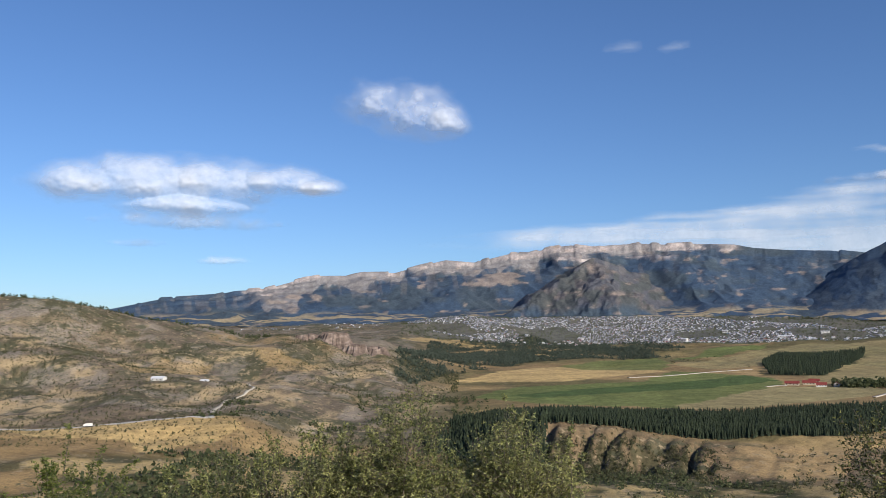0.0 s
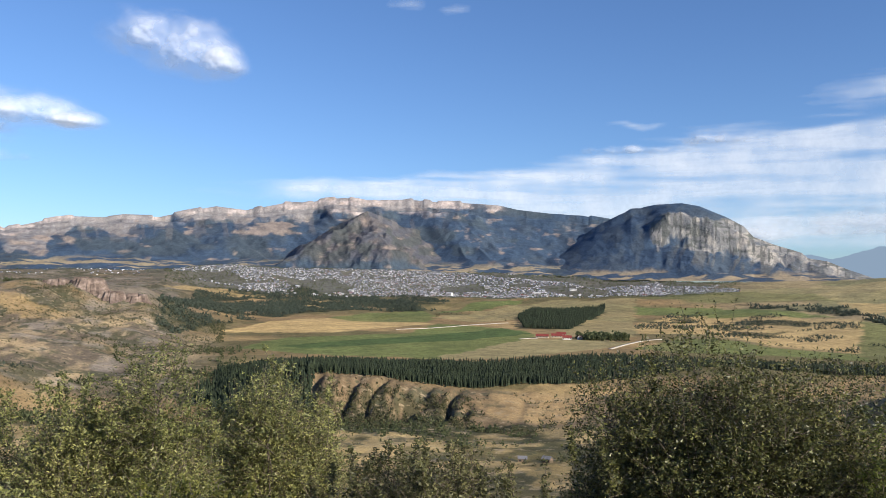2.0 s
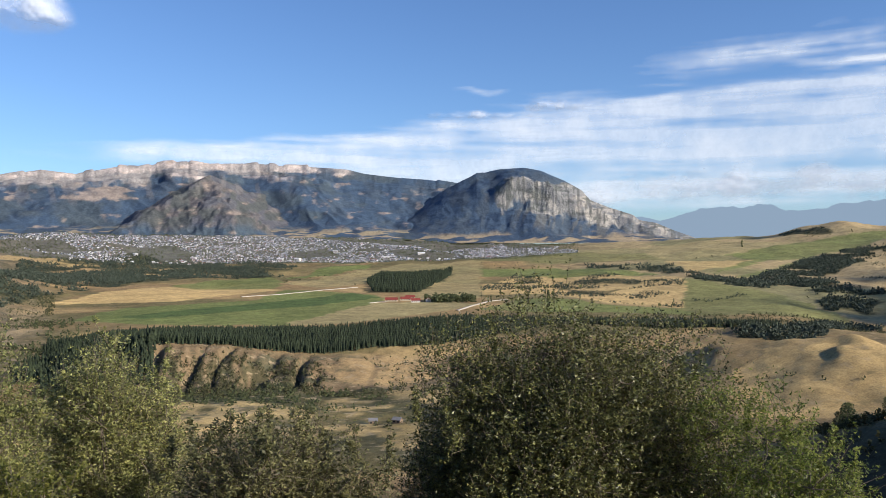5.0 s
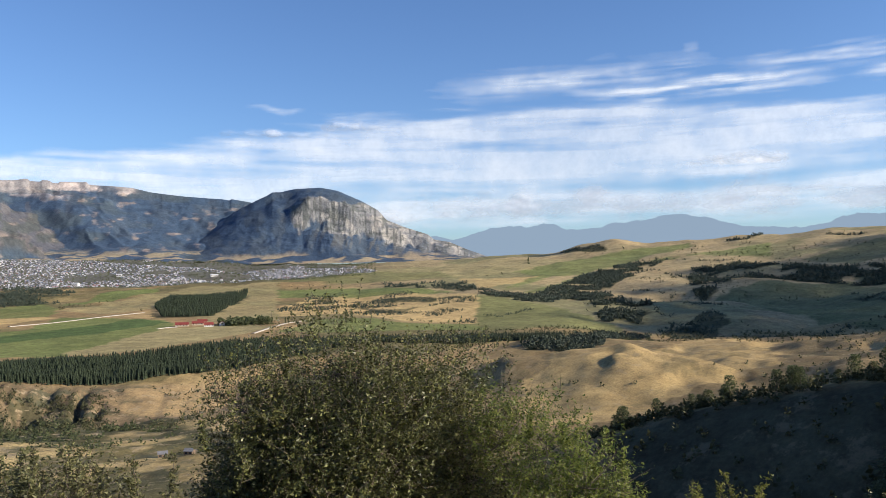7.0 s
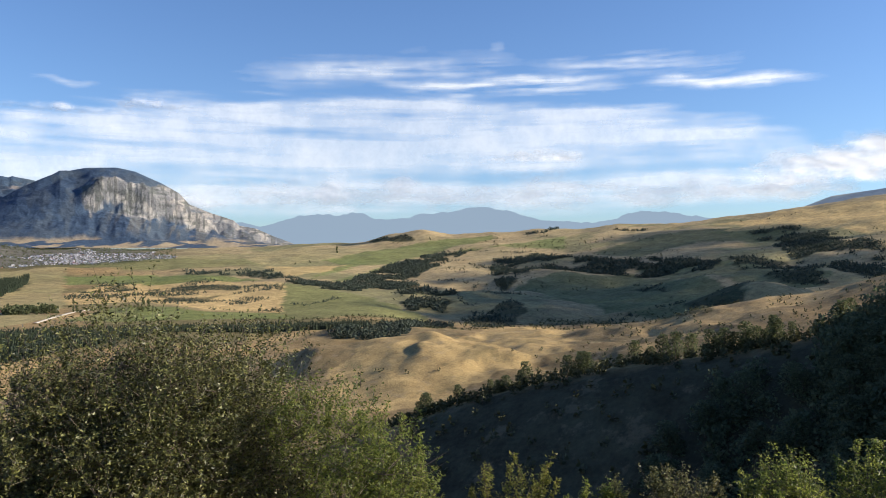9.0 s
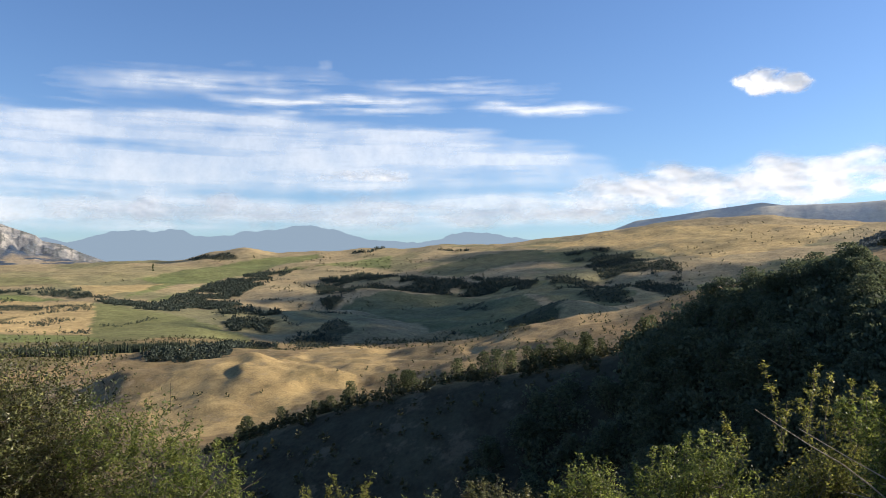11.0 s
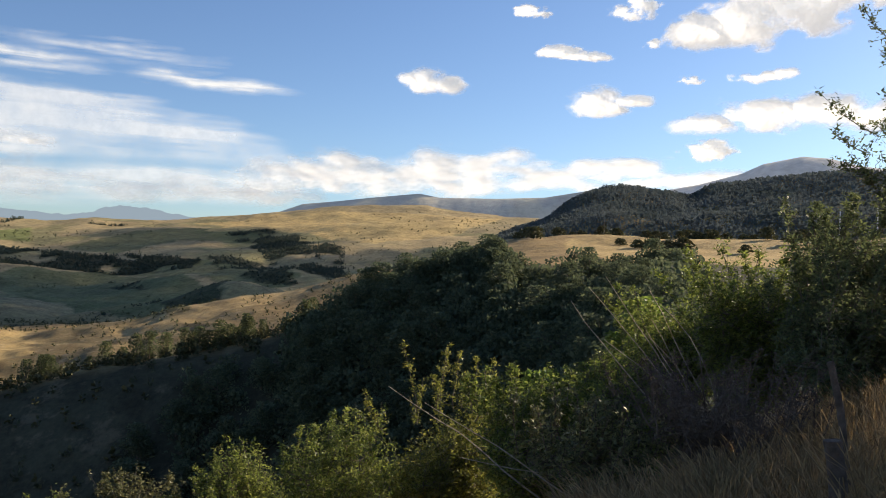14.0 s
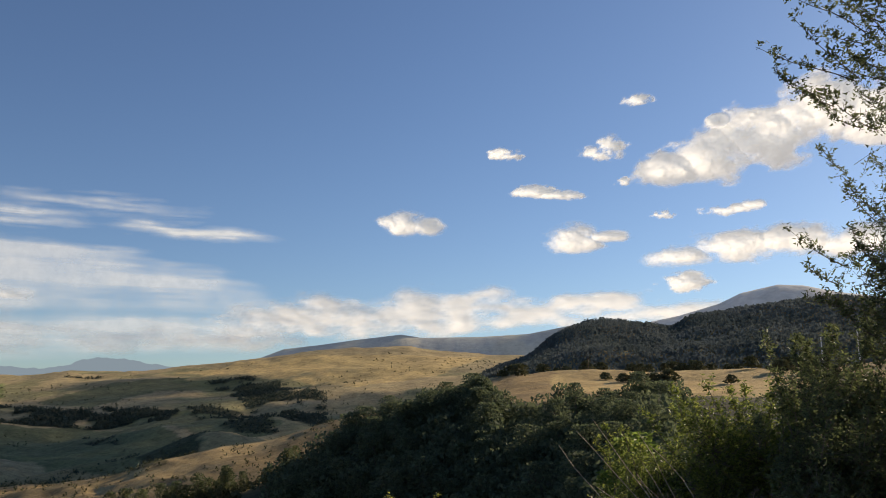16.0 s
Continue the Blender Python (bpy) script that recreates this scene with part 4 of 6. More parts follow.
def sheet_density(az, el, seed):
    top = np.interp(az, (-8, 0, 14, 26, 38, 47, 58, 65, 75, 78, 80), (6.4, 7.0, 8.1, 9.7, 11.2, 11.7, 11.5, 10.9, 9.9, 8.6, 7.2))
    low = np.interp(az, (-8, 0, 14, 26, 40, 60, 80), (5.6, 5.8, 5.2, 3.5, 2.6, 2.6, 3.6))
    streak = fbm(az / 9 - el / 3, el / 0.7 + az / 30, 5, seed, 0.55)
    edge = ramp(top - el + 0.5 * streak, 0, 1.3) * ramp(el - low, 0, 1.0) * ramp(az, -8, 12) * (1 - ramp(az + 2 * streak, 74, 81))
    gap = 1 - 0.8 * np.exp(-((el - 5.9 - 0.3 * np.sin(az / 5)) / 0.45) ** 2) * ramp(az, 44, 52)
    return np.clip(edge * gap * (0.52 + 0.30 * streak), 0, 0.66)


veil("wide thin sheet of white high cloud", -9, 82, 2.4, 13.4, sheet_density, 171)


def wisp_density(az, el, seed):
    out = 0
    for u, v, w, h, tilt, amount in ((58, 12.15, 7, 0.42, 0.01, 0.9), (67, 13.1, 6, 0.5, -0.02, 0.45), (73.5, 11.7, 4.6, 0.33, -0.05, 0.9), (50, 13.1, 8, 0.7, 0.06, 0.5), (60, 11.6, 6, 0.4, 0.03, 0.5), (13, 19.6, 1.2, 0.4, 0, 0.16), (16.5, 19.3, 1.0, 0.3, 0, 0.16), (58.0, 14.6, 0.5, 0.3, 0, 0.15), (29, 11.4, 1.8, 0.22, 0, 0.3), (18, 7.7, 12, 0.35, 0.05, 0.35)):
        e = el - v - tilt * (az - u) + 0.25 * fbm(az / 2.5, el / 1.5, 3, seed)
        out = np.maximum(out, amount * np.exp(-((az - u) / w) ** 4 - (e / h) ** 2) * np.clip(0.75 + 0.7 * fbm(az / 4, el / 0.25 - az / 25, 4, seed + 3), 0, 1.2))
    return np.where(out < 0.03, 0, np.clip(out, 0, 0.95))


veil("feathery white streaks of high cloud", 0, 84, 6.5, 21, wisp_density, 177, 4930, 0.12)


# ---- vegetation ----
def foliage_material(name, dark, light, rough=0.55, glow=0.35, scale=0.4):
    """Leaves: each leaf or clump its own tint, some light through the blade."""
    m, nodes, links, bsdf = material(name, rough)
    geo = nodes.new("ShaderNodeNewGeometry")
    n = noise_node(nodes, links, scale, 4, geo.outputs["Position"])
    mid = tuple((a + b) / 2 for a, b in zip(dark, light))
    c1 = ramp_node(nodes, links, geo.outputs["Random Per Island"], [(0.0, dark), (0.55, mid), (1.0, light)]).outputs["Color"]
    c2 = ramp_node(nodes, links, n.outputs["Fac"], [(0.3, (0.65, 0.7, 0.62)), (0.7, (1.1, 1.08, 1.0))]).outputs["Color"]
    col = mix_node(nodes, links, "MULTIPLY", 1.0, c1, c2)
    links.new(col, bsdf.inputs["Base Color"])
    bsdf.inputs["Specular IOR Level"].default_value = 0.35
    trans = nodes.new("ShaderNodeBsdfTranslucent")
    links.new(col, trans.inputs["Color"])
    mix = nodes.new("ShaderNodeMixShader")
    mix.inputs[0].default_value = glow
    links.new(bsdf.outputs[0], mix.inputs[1])
    links.new(trans.outputs[0], mix.inputs[2])
    links.new(mix.outputs[0], nodes["Material Output"].inputs["Surface"])
    return m


PINE = foliage_material("pine_needles", (0.017, 0.027, 0.014), (0.036, 0.051, 0.024), 0.8, 0.1, 0.1)
SCRUB = foliage_material("scrub_leaves", (0.050, 0.055, 0.026), (0.125, 0.120, 0.060), 0.8, 0.2, 0.08)
COPSE = foliage_material("copse_leaves", (0.074, 0.092, 0.048), (0.18, 0.195, 0.095), 0.75, 0.58, 0.15)
# blue-grey haze over the hill wood put into its leaf colour
HAZED_HILLWOOD = foliage_material("hazed_hill_leaves", (0.120, 0.140, 0.150), (0.140, 0.160, 0.168), 1.0, 0.30, 0.02)
FARWOOD = foliage_material("far_wood_leaves", (0.042, 0.057, 0.048), (0.078, 0.096, 0.074), 0.9, 0.15, 0.05)
SLOPE_LEAF = foliage_material("slope_wood_leaves", (0.080, 0.102, 0.066), (0.18, 0.205, 0.118), 0.8, 0.5, 0.1)
POPLAR = foliage_material("poplar_leaves", (0.10, 0.15, 0.03), (0.25, 0.32, 0.08), 0.5, 0.6, 0.3)
BARK = plain_material("bark", (0.16, 0.13, 0.10), 0.9, 6, 0.4, 0.01)


def mesh_of(name, verts, faces, mats, face_mat=None, smooth=False):
    """A mesh from arrays of points and of faces with equal corners."""
    me = bpy.data.meshes.new(name)
    faces = np.asarray(faces)
    k = faces.shape[1]
    me.vertices.add(len(verts))
    me.vertices.foreach_set("co", np.asarray(verts, np.float32).ravel())
    me.loops.add(faces.size)
    me.loops.foreach_set("vertex_index", faces.ravel().astype(np.int32))
    me.polygons.add(len(faces))
    me.polygons.foreach_set("loop_start", np.arange(0, faces.size, k, dtype=np.int32))
    me.update(calc_edges=True)
    for m in mats if isinstance(mats, (list, tuple)) else [mats]:
        me.materials.append(m)
    if smooth:
        me.polygons.foreach_set("use_smooth", np.ones(len(faces), bool))
    return me


def strewn(name, template, xyz, scale, mat, label, category, rng, stretch=None):
    """Many copies of a small shape, turned and scaled, as one object."""
    tv, tf = template
    n = len(xyz)
    turn = rng.uniform(0, 2 * np.pi, n)
    c, s = np.cos(turn)[:, None], np.sin(turn)[:, None]
    sx = np.asarray(scale)[:, None] * rng.uniform(0.85, 1.15, n)[:, None]
    sz = np.asarray(scale)[:, None] * (rng.uniform(0.8, 1.2, n)[:, None] if stretch is None else np.asarray(stretch)[:, None])
    x = (tv[None, :, 0] * c - tv[None, :, 1] * s) * sx + xyz[:, 0:1]
    y = (tv[None, :, 0] * s + tv[None, :, 1] * c) * sx + xyz[:, 1:2]
    z = tv[None, :, 2] * sz + xyz[:, 2:3]
    verts = np.stack([x, y, z], -1).reshape(-1, 3)
    faces = (tf[None] + (np.arange(n) * len(tv))[:, None, None]).reshape(-1, tf.shape[1])
    return tagged(new(name, mesh_of(name, verts, faces, mat)), label, category, kind="stuff")


def pine_shape(rng, tiers=3, around=4):
    """A conifer one metre high: jagged drooping skirts about a stem."""
    verts, faces = [], []
    for k in range(tiers):
        z1 = 0.30 + 0.72 * (k + 1) / tiers
        z0 = 0.06 + 0.86 * k / tiers
        rad = 0.16 * (1 - k / (tiers + 0.5)) ** 0.65 + 0.01
        base = len(verts)
        verts.append((0, 0, min(z1, 1.0)))
        for j in range(around * 2):
            a = np.pi * j / around + rng.uniform(-0.2, 0.2) + k
            rr = rad * (rng.uniform(0.9, 1.15) if j % 2 else rng.uniform(0.6, 0.8))
            verts.append((rr * np.cos(a), rr * np.sin(a), z0 + rng.uniform(-0.03, 0.03) + (0 if j % 2 else 0.05)))
        for j in range(around * 2):
            faces.append((base, base + 1 + j, base + 1 + (j + 1) % (around * 2)))
    return np.array(verts), np.array(faces)


def clump_shape(rng, cards=14, spread=0.5, tall=0.9, size=0.28):
    """A bush one metre high: small leafy tufts strewn over an uneven mound."""
    verts, faces = [], []
    for _ in range(cards):
        a, u = rng.uniform(0, 2 * np.pi), rng.uniform(0, 1) ** 0.6
        z = rng.uniform(0.05, tall)
        rr = spread * u * np.sqrt(max(0.05, 1 - (z / tall) ** 2 * 0.85))
        c = np.array((rr * np.cos(a), rr * np.sin(a), z))
        n = rng.normal(size=3)
        n /= np.linalg.norm(n)
        t = np.cross(n, rng.normal(size=3))
        t /= np.linalg.norm(t)
        b = np.cross(n, t)
        s = size * rng.uniform(0.6, 1.2)
        base = len(verts)
        for p, q in ((1, 0), (0.1, 0.7), (-0.9, 0.15), (-0.15, -0.75)):
            verts.append(c + s * (p * t + q * b) * rng.uniform(0.7, 1.1))
        faces.append((base, base + 1, base + 2, base + 3))
    v = np.array(verts)
    v[:, 2] = np.maximum(v[:, 2], -0.05)
    return v, np.array(faces)


def within(text, n, rng):
    """n random places of the plan inside an outline."""
    p = np.array([[float(v) for v in w.split(",")] for w in text.split()])
    lo, hi = p.min(0), p.max(0)
    got = np.zeros((0, 2))
    while len(got) < n:
        q = rng.uniform(lo, hi, (n * 4, 2))
        got = np.vstack([got, q[inside(q[:, 0], q[:, 1], text)]])
    return got[:n]


def fan(n, a0, a1, r0, r1, rng):
    """n random places between two bearings and two distances."""
    a = np.radians(rng.uniform(a0, a1, n))
    r = np.sqrt(rng.uniform(r0 ** 2, r1 ** 2, n))
    return np.c_[r * np.sin(a), r * np.cos(a)]


def on_land(xy, sink=0.0):
    return np.c_[xy, height(xy[:, 0], xy[:, 1]) - sink]


# ---- woods and scrub of the land ----
wood_rng = np.random.default_rng(5)
PINE_SHAPE = pine_shape(wood_rng)
CLUMP = clump_shape(wood_rng, 12, 0.5, 0.9, 0.31)
FINE_CLUMP = clump_shape(wood_rng, 7, 0.6, 0.8, 0.34)
BIG_CLUMP = clump_shape(wood_rng, 30, 0.55, 1.0, 0.22)

# pine plantation along the terrace edge, in rows
rows = []
for az in np.arange(0.6, 49.0, 0.14):
    front = np.interp(az, (0.6, 3, 5, 7.5, 18, 24, 28, 31, 34, 49), (700, 672, 664, 652, 662, 692, 712, 745, 788, 815))
    rear = np.interp(az, (0.6, 3, 7.5, 18, 24, 28, 31, 34, 44, 49), (800, 800, 800, 800, 850, 880, 872, 868, 868, 852))
    for r in np.arange(front, rear, 3.2):
        rows.append((az + wood_rng.uniform(-0.2, 0.2), r + wood_rng.uniform(-2.5, 2.5)))
rows = np.array(rows)
xy = np.c_[rows[:, 1] * np.sin(np.radians(rows[:, 0])), rows[:, 1] * np.cos(np.radians(rows[:, 0]))]
strewn("pine_plantation", PINE_SHAPE, on_land(xy), wood_rng.normal(6.4, 0.6, len(xy)), PINE, "dense dark green pine plantation along the terrace edge", "pine trees", wood_rng)

# trees below the plantation's end, down towards the river
xy = np.vstack([fan(420, 0.2, 7.0, 585, 690, wood_rng), fan(260, -1.5, 4.0, 640, 720, wood_rng)])
strewn("pine_wood", PINE_SHAPE, on_land(xy), wood_rng.uniform(9, 13, len(xy)), PINE, "dark pines on the slope below the terrace", "pine trees", wood_rng)
xy = within(WOOD_BLOCK, 6000, wood_rng)
strewn("pine_wood", PINE_SHAPE, on_land(xy), wood_rng.normal(7.5, 0.9, len(xy)), PINE, "square dark pine wood on the rise behind the farm", "pine trees", wood_rng)
for text, n, lo, hi, label in (
        (WOOD_BAND, 260, 7, 12, "dark belt of trees between the fields"),
        (WOOD_GULLY, 2200, 8, 13, "dark wooded gully winding through the pasture"),
        (WOOD_GULLY2, 2000, 8, 13, "dark woods on the far pasture slope"),
        (WOOD_LOW, 480, 5, 9, "belt of dark trees in the little valley"),
        (WOOD_LOW2, 90, 4, 8, "dark thicket at the gully's mouth"),
        (WOOD_LEFT, 1900, 7, 12, "dark woods in the river valley"),
        (WOOD_LEFT2, 90, 4, 7, "dark trees at the foot of the dry hill"),
        (WOOD_VALLEY, 900, 8, 13, "dark woods before the town"),
        (WOOD_TOWN, 1500, 7, 13, "dark wooded slope below the town"),
        (WOOD_FARSLOPE, 1400, 7, 12, "dark woods on the shaded far slope"),
        (WOOD_FARSLOPE2, 300, 6, 10, "dark copse on the far pasture"),
        (WOOD_FARSLOPE3, 60, 5, 8, "small dark copse on the far pasture"),
        (WOOD_MOUND, 160, 5, 9, "dark trees on the flank of the rocky mound"),
        (WOOD_KNOT, 60, 4, 7, "dark thicket in the hollow"),
        (WOOD_NOTCH, 320, 5, 9, "dark thicket in the side gully"),
        (WOOD_HEDGE, 160, 3, 6, "line of dark trees along the pasture"),
        (WOOD_SPOT, 300, 1.6, 3.2, "dark scrub on the straw-coloured rise"),
        (WOOD_SPOT2, 700, 2.2, 4.4, "dark scrub patches on the straw-coloured field"),
        (WOOD_RIVER, 200, 3, 6, "dark thicket along the valley floor")):
    xy = within(text, int(n * 1.8), wood_rng)
    keep = fbm(xy[:, 0] / 60, xy[:, 1] / 60, 4, 203) > -0.2
    xy = xy[keep]
    strewn("thicket", CLUMP, on_land(xy, 0.3), wood_rng.uniform(lo * 0.55, hi * 0.7, len(xy)), COPSE if np.hypot(*xy.mean(0)) < 700 else FARWOOD, label, "trees", wood_rng)

# loose scrub over the dry land, thicker in the hollows
xy = np.vstack([fan(20000, -31, 1, 600, 1320, wood_rng), fan(5200, 0, 50, 330, 600, wood_rng), fan(5000, 40, 85, 380, 1100, wood_rng), fan(3400, 50, 98, 900, 2800, wood_rng), fan(3000, -6, 45, 1500, 2700, wood_rng)])
n = fbm(xy[:, 0] / 120, xy[:, 1] / 120, 5, 207)
n = n + 0.5 * fbm(xy[:, 0] / 320, xy[:, 1] / 320, 3, 215)
keep = (n + wood_rng.uniform(-0.18, 0.18, len(xy)) > np.where(xy[:, 0] < 0, 0.02, 0.22))
for _, amount, text in FIELDS[:15]:
    keep &= ~inside(xy[:, 0], xy[:, 1], text)
xy = xy[keep]
strewn("scrub", CLUMP, on_land(xy, 0.2), np.where(xy[:, 0] < 0, 0.55, 1.0) * wood_rng.uniform(1.2, 3.6, len(xy)) * (0.7 + np.hypot(xy[:, 0], xy[:, 1]) / 2600), SCRUB, "scattered dark green scrub on the dry hills", "shrubs", wood_rng)

# bushes on the river scarp
xy = np.vstack([fan(900, 3, 46, 556, 655, wood_rng), fan(2200, 4, 18, 556, 630, wood_rng)])
xy = xy[fbm(xy[:, 0] / 35, xy[:, 1] / 35, 4, 209) > -0.1]
xy = np.vstack([xy, fan(420, 4, 34, 538, 556, wood_rng)])
strewn("scarp_scrub", CLUMP, on_land(xy, 0.1), wood_rng.uniform(0.8, 2.4, len(xy)), SCRUB, "small bushes clinging to the brown river scarp", "shrubs", wood_rng)
# trees of the valley floor
xy = fan(2600, -32, 2, 330, 575, wood_rng)
keep = fbm(xy[:, 0] / 70, xy[:, 1] / 70, 4, 205) + wood_rng.uniform(-0.2, 0.2, len(xy)) > -0.15
strewn("thicket", CLUMP, on_land(xy[keep], 0.2), wood_rng.uniform(2.5, 6.5, keep.sum()), COPSE, "dark trees and scrub along the river valley", "trees", wood_rng)
xy = np.vstack([fan(420, -15, 0.5, 740, 805, wood_rng), fan(120, -17, -12, 690, 730, wood_rng), fan(260, -6, 3, 820, 1000, wood_rng)])
keep = fbm(xy[:, 0] / 50, xy[:, 1] / 30, 4, 213) > -0.15
strewn("thicket", CLUMP, on_land(xy[keep], 0.2), wood_rng.uniform(2.5, 5.5, keep.sum()), COPSE, "belt of dark trees along the foot of the dry hill", "trees", wood_rng)
# trees along the dry hill's skyline
xy = fan(260, -31, -12, 1285, 1320, wood_rng)
strewn("hedge_trees", CLUMP, on_land(xy, 0.2), wood_rng.uniform(3, 6, len(xy)), COPSE, "dark trees along the top of the dry hill", "trees", wood_rng)

# low dark scrub in patches on the straw-coloured rise
xy = within(FIELDS[7][2], 5200, wood_rng)
near = fbm(xy[:, 0] / 75, xy[:, 1] / 75, 4, 219)
xy = xy[(near + wood_rng.uniform(-0.08, 0.08, len(xy)) > 0.22)]
strewn("field_scrub", CLUMP, on_land(xy, 0.15), wood_rng.uniform(1.6, 4.2, len(xy)), FARWOOD, "patches of dark scrub on the straw-coloured rise", "shrubs", wood_rng)

# trees of the town
xy = np.vstack([fan(5200, -3, 36, 2430, 3060, wood_rng), fan(900, -14, 34, 2980, 3150, wood_rng)])
strewn("town_trees", CLUMP, on_land(xy, 0.3), wood_rng.uniform(3, 6, len(xy)), COPSE, "dark trees between the houses of the town", "trees", wood_rng)

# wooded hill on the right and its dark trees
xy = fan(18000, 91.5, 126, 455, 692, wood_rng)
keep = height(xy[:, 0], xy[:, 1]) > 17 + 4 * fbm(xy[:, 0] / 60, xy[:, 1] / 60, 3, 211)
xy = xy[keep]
strewn("hill_wood", FINE_CLUMP, on_land(xy, 0.5), wood_rng.uniform(1.9, 3.7, len(xy)), HAZED_HILLWOOD, "dark wooded hill beyond the meadow", "trees", wood_rng)

# hedges and tree rows of the pasture
for lo, hi, n, text, way in TREE_LINES:
    p = np.array([[float(v) for v in w.split(",")] for w in way.split()])
    t = wood_rng.uniform(0, len(p) - 1, n)
    xy = np.c_[np.interp(t, range(len(p)), p[:, 0]), np.interp(t, range(len(p)), p[:, 1])] + wood_rng.normal(0, 5, (n, 2))
    strewn("tree_row", CLUMP, on_land(xy, 0.2), wood_rng.uniform(lo * 0.8, hi * 0.85, n), FARWOOD, text, "trees", wood_rng)


# ---- town, farm and roads ----
def part(name, mesh, parent, label=""):
    ob = new(name, mesh)
    ob.parent = parent
    if label:
        ob["label"] = label
    return ob


def thing(name, m, label, category, group=""):
    ob = new(name)
    ob.matrix_basis = m
    return tagged(ob, label, category, group)


def bm_mesh(name, bm, mat, smooth=False):
    me = bpy.data.meshes.new(name)
    bmesh.ops.recalc_face_normals(bm, faces=bm.faces[:])
    bm.to_mesh(me)
    bm.free()
    me.materials.append(mat)
    if smooth:
        me.polygons.foreach_set("use_smooth", np.ones(len(me.polygons), bool))
    return me


def prism(pts, y0, y1):
    """A profile in x and z drawn out along y."""
    bm = bmesh.new()
    a = [bm.verts.new((x, y0, z)) for x, z in pts]
    b = [bm.verts.new((x, y1, z)) for x, z in pts]
    bm.faces.new(a)
    bm.faces.new(b[::-1])
    for i in range(len(pts)):
        j = (i + 1) % len(pts)
        bm.faces.new((a[i], b[i], b[j], a[j]))
    return bm


def box_bm(x0, y0, z0, x1, y1, z1):
    return prism([(x0, z0), (x1, z0), (x1, z1), (x0, z1)], y0, y1)


def gable_house(name, m, w, d, eave, rise, wall_mat, roof_mat, label, group="", windows=0, glass=None):
    """House > wall, roof, windows and a door on the long side."""
    h = thing(name, m, label, "house" if name == "house" else "building", group)
    part("wall", bm_mesh("wall", prism([(-w / 2, -1.5), (w / 2, -1.5), (w / 2, eave), (0, eave + rise), (-w / 2, eave)], -d / 2, d / 2), wall_mat), h)
    o, t = w * 0.08, 0.25
    part("roof", bm_mesh("roof", prism([(-w / 2 - o, eave - rise * 0.16 + 0.03), (0, eave + rise + 0.03), (w / 2 + o, eave - rise * 0.16 + 0.03), (w / 2 + o, eave - rise * 0.16 + t), (0, eave + rise + t + 0.05), (-w / 2 - o, eave - rise * 0.16 + t)], -d / 2 - o, d / 2 + o), roof_mat), h)
    for k in range(windows):
        y = -d / 2 + d * (k + 0.5) / windows
        for s in (-1, 1):
            x = s * w / 2
            part("window", bm_mesh("window", box_bm(x - 0.04, y - 0.6, eave * 0.35, x + 0.04, y + 0.6, eave * 0.8), glass), h)
    return h


WHITE_WALL = plain_material("white_painted_wall", (0.72, 0.70, 0.66), 0.7, 0.6, 0.1)
CREAM_WALL = plain_material("cream_wall", (0.55, 0.47, 0.36), 0.8, 0.6, 0.15)
WOOD_WALL = plain_material("brown_plank_wall", (0.22, 0.16, 0.11), 0.85, 2, 0.3)
TIN = plain_material("grey_tin_roof", (0.42, 0.43, 0.45), 0.45, 0.5, 0.2)
PALE_TIN = plain_material("pale_tin_roof", (0.70, 0.71, 0.73), 0.5, 0.5, 0.12)
DARK_TIN = plain_material("dark_tin_roof", (0.2, 0.2, 0.21), 0.6, 0.5, 0.2)
RED_TIN = plain_material("red_tin_roof", (0.24, 0.055, 0.045), 0.55, 0.5, 0.25)
GLASS_DARK = plain_material("window_glass", (0.03, 0.035, 0.04), 0.15, 1, 0.2)
town_rng = np.random.default_rng(8)

# the many small houses of the town, walls and roofs in mixed colours
m, nodes, links, bsdf = material("town_houses", 0.6)
TOWN_MAT = m
geo = nodes.new("ShaderNodeNewGeometry")
cr = ramp_node(nodes, links, geo.outputs["Random Per Island"], [(0.0, (0.09, 0.095, 0.11)), (0.26, (0.20, 0.205, 0.225)), (0.46, (0.38, 0.39, 0.42)), (0.64, (0.80, 0.80, 0.80)), (0.86, (0.33, 0.15, 0.11)), (0.90, (0.18, 0.23, 0.32))])
cr.color_ramp.interpolation = "CONSTANT"
links.new(cr.outputs["Color"], bsdf.inputs["Base Color"])
hv = np.array([(-.5, -.6, -.2), (.5, -.6, -.2), (.5, .6, -.2), (-.5, .6, -.2), (-.5, -.6, .5), (.5, -.6, .5), (.5, .6, .5), (-.5, .6, .5),
               (-.55, -.66, .46), (.55, -.66, .46), (.55, .66, .46), (-.55, .66, .46), (0, -.66, .8), (0, .66, .8)])
hf = np.array([(0, 1, 5, 4), (1, 2, 6, 5), (2, 3, 7, 6), (3, 0, 4, 7), (8, 12, 13, 11), (12, 9, 10, 13), (8, 9, 12, 12), (11, 13, 13, 10)])
hf = np.array([f for f in hf if len(set(f)) == 4])
xy = np.vstack([fan(19000, -2.5, 31, 2440, 3060, town_rng), fan(1600, 29, 36, 2480, 2800, town_rng), fan(260, -14, 0, 2700, 3100, town_rng)])
town_az = np.degrees(np.arctan2(xy[:, 0], xy[:, 1]))
front = np.interp(town_az, (-14, -2, 1, 5, 30, 36), (2700, 2720, 2600, 2490, 2500, 2540))
keep = (np.hypot(xy[:, 0], xy[:, 1]) > front) & (fbm(xy[:, 0] / 160, xy[:, 1] / 160, 4, 221) > -0.12)
xy = xy[keep]
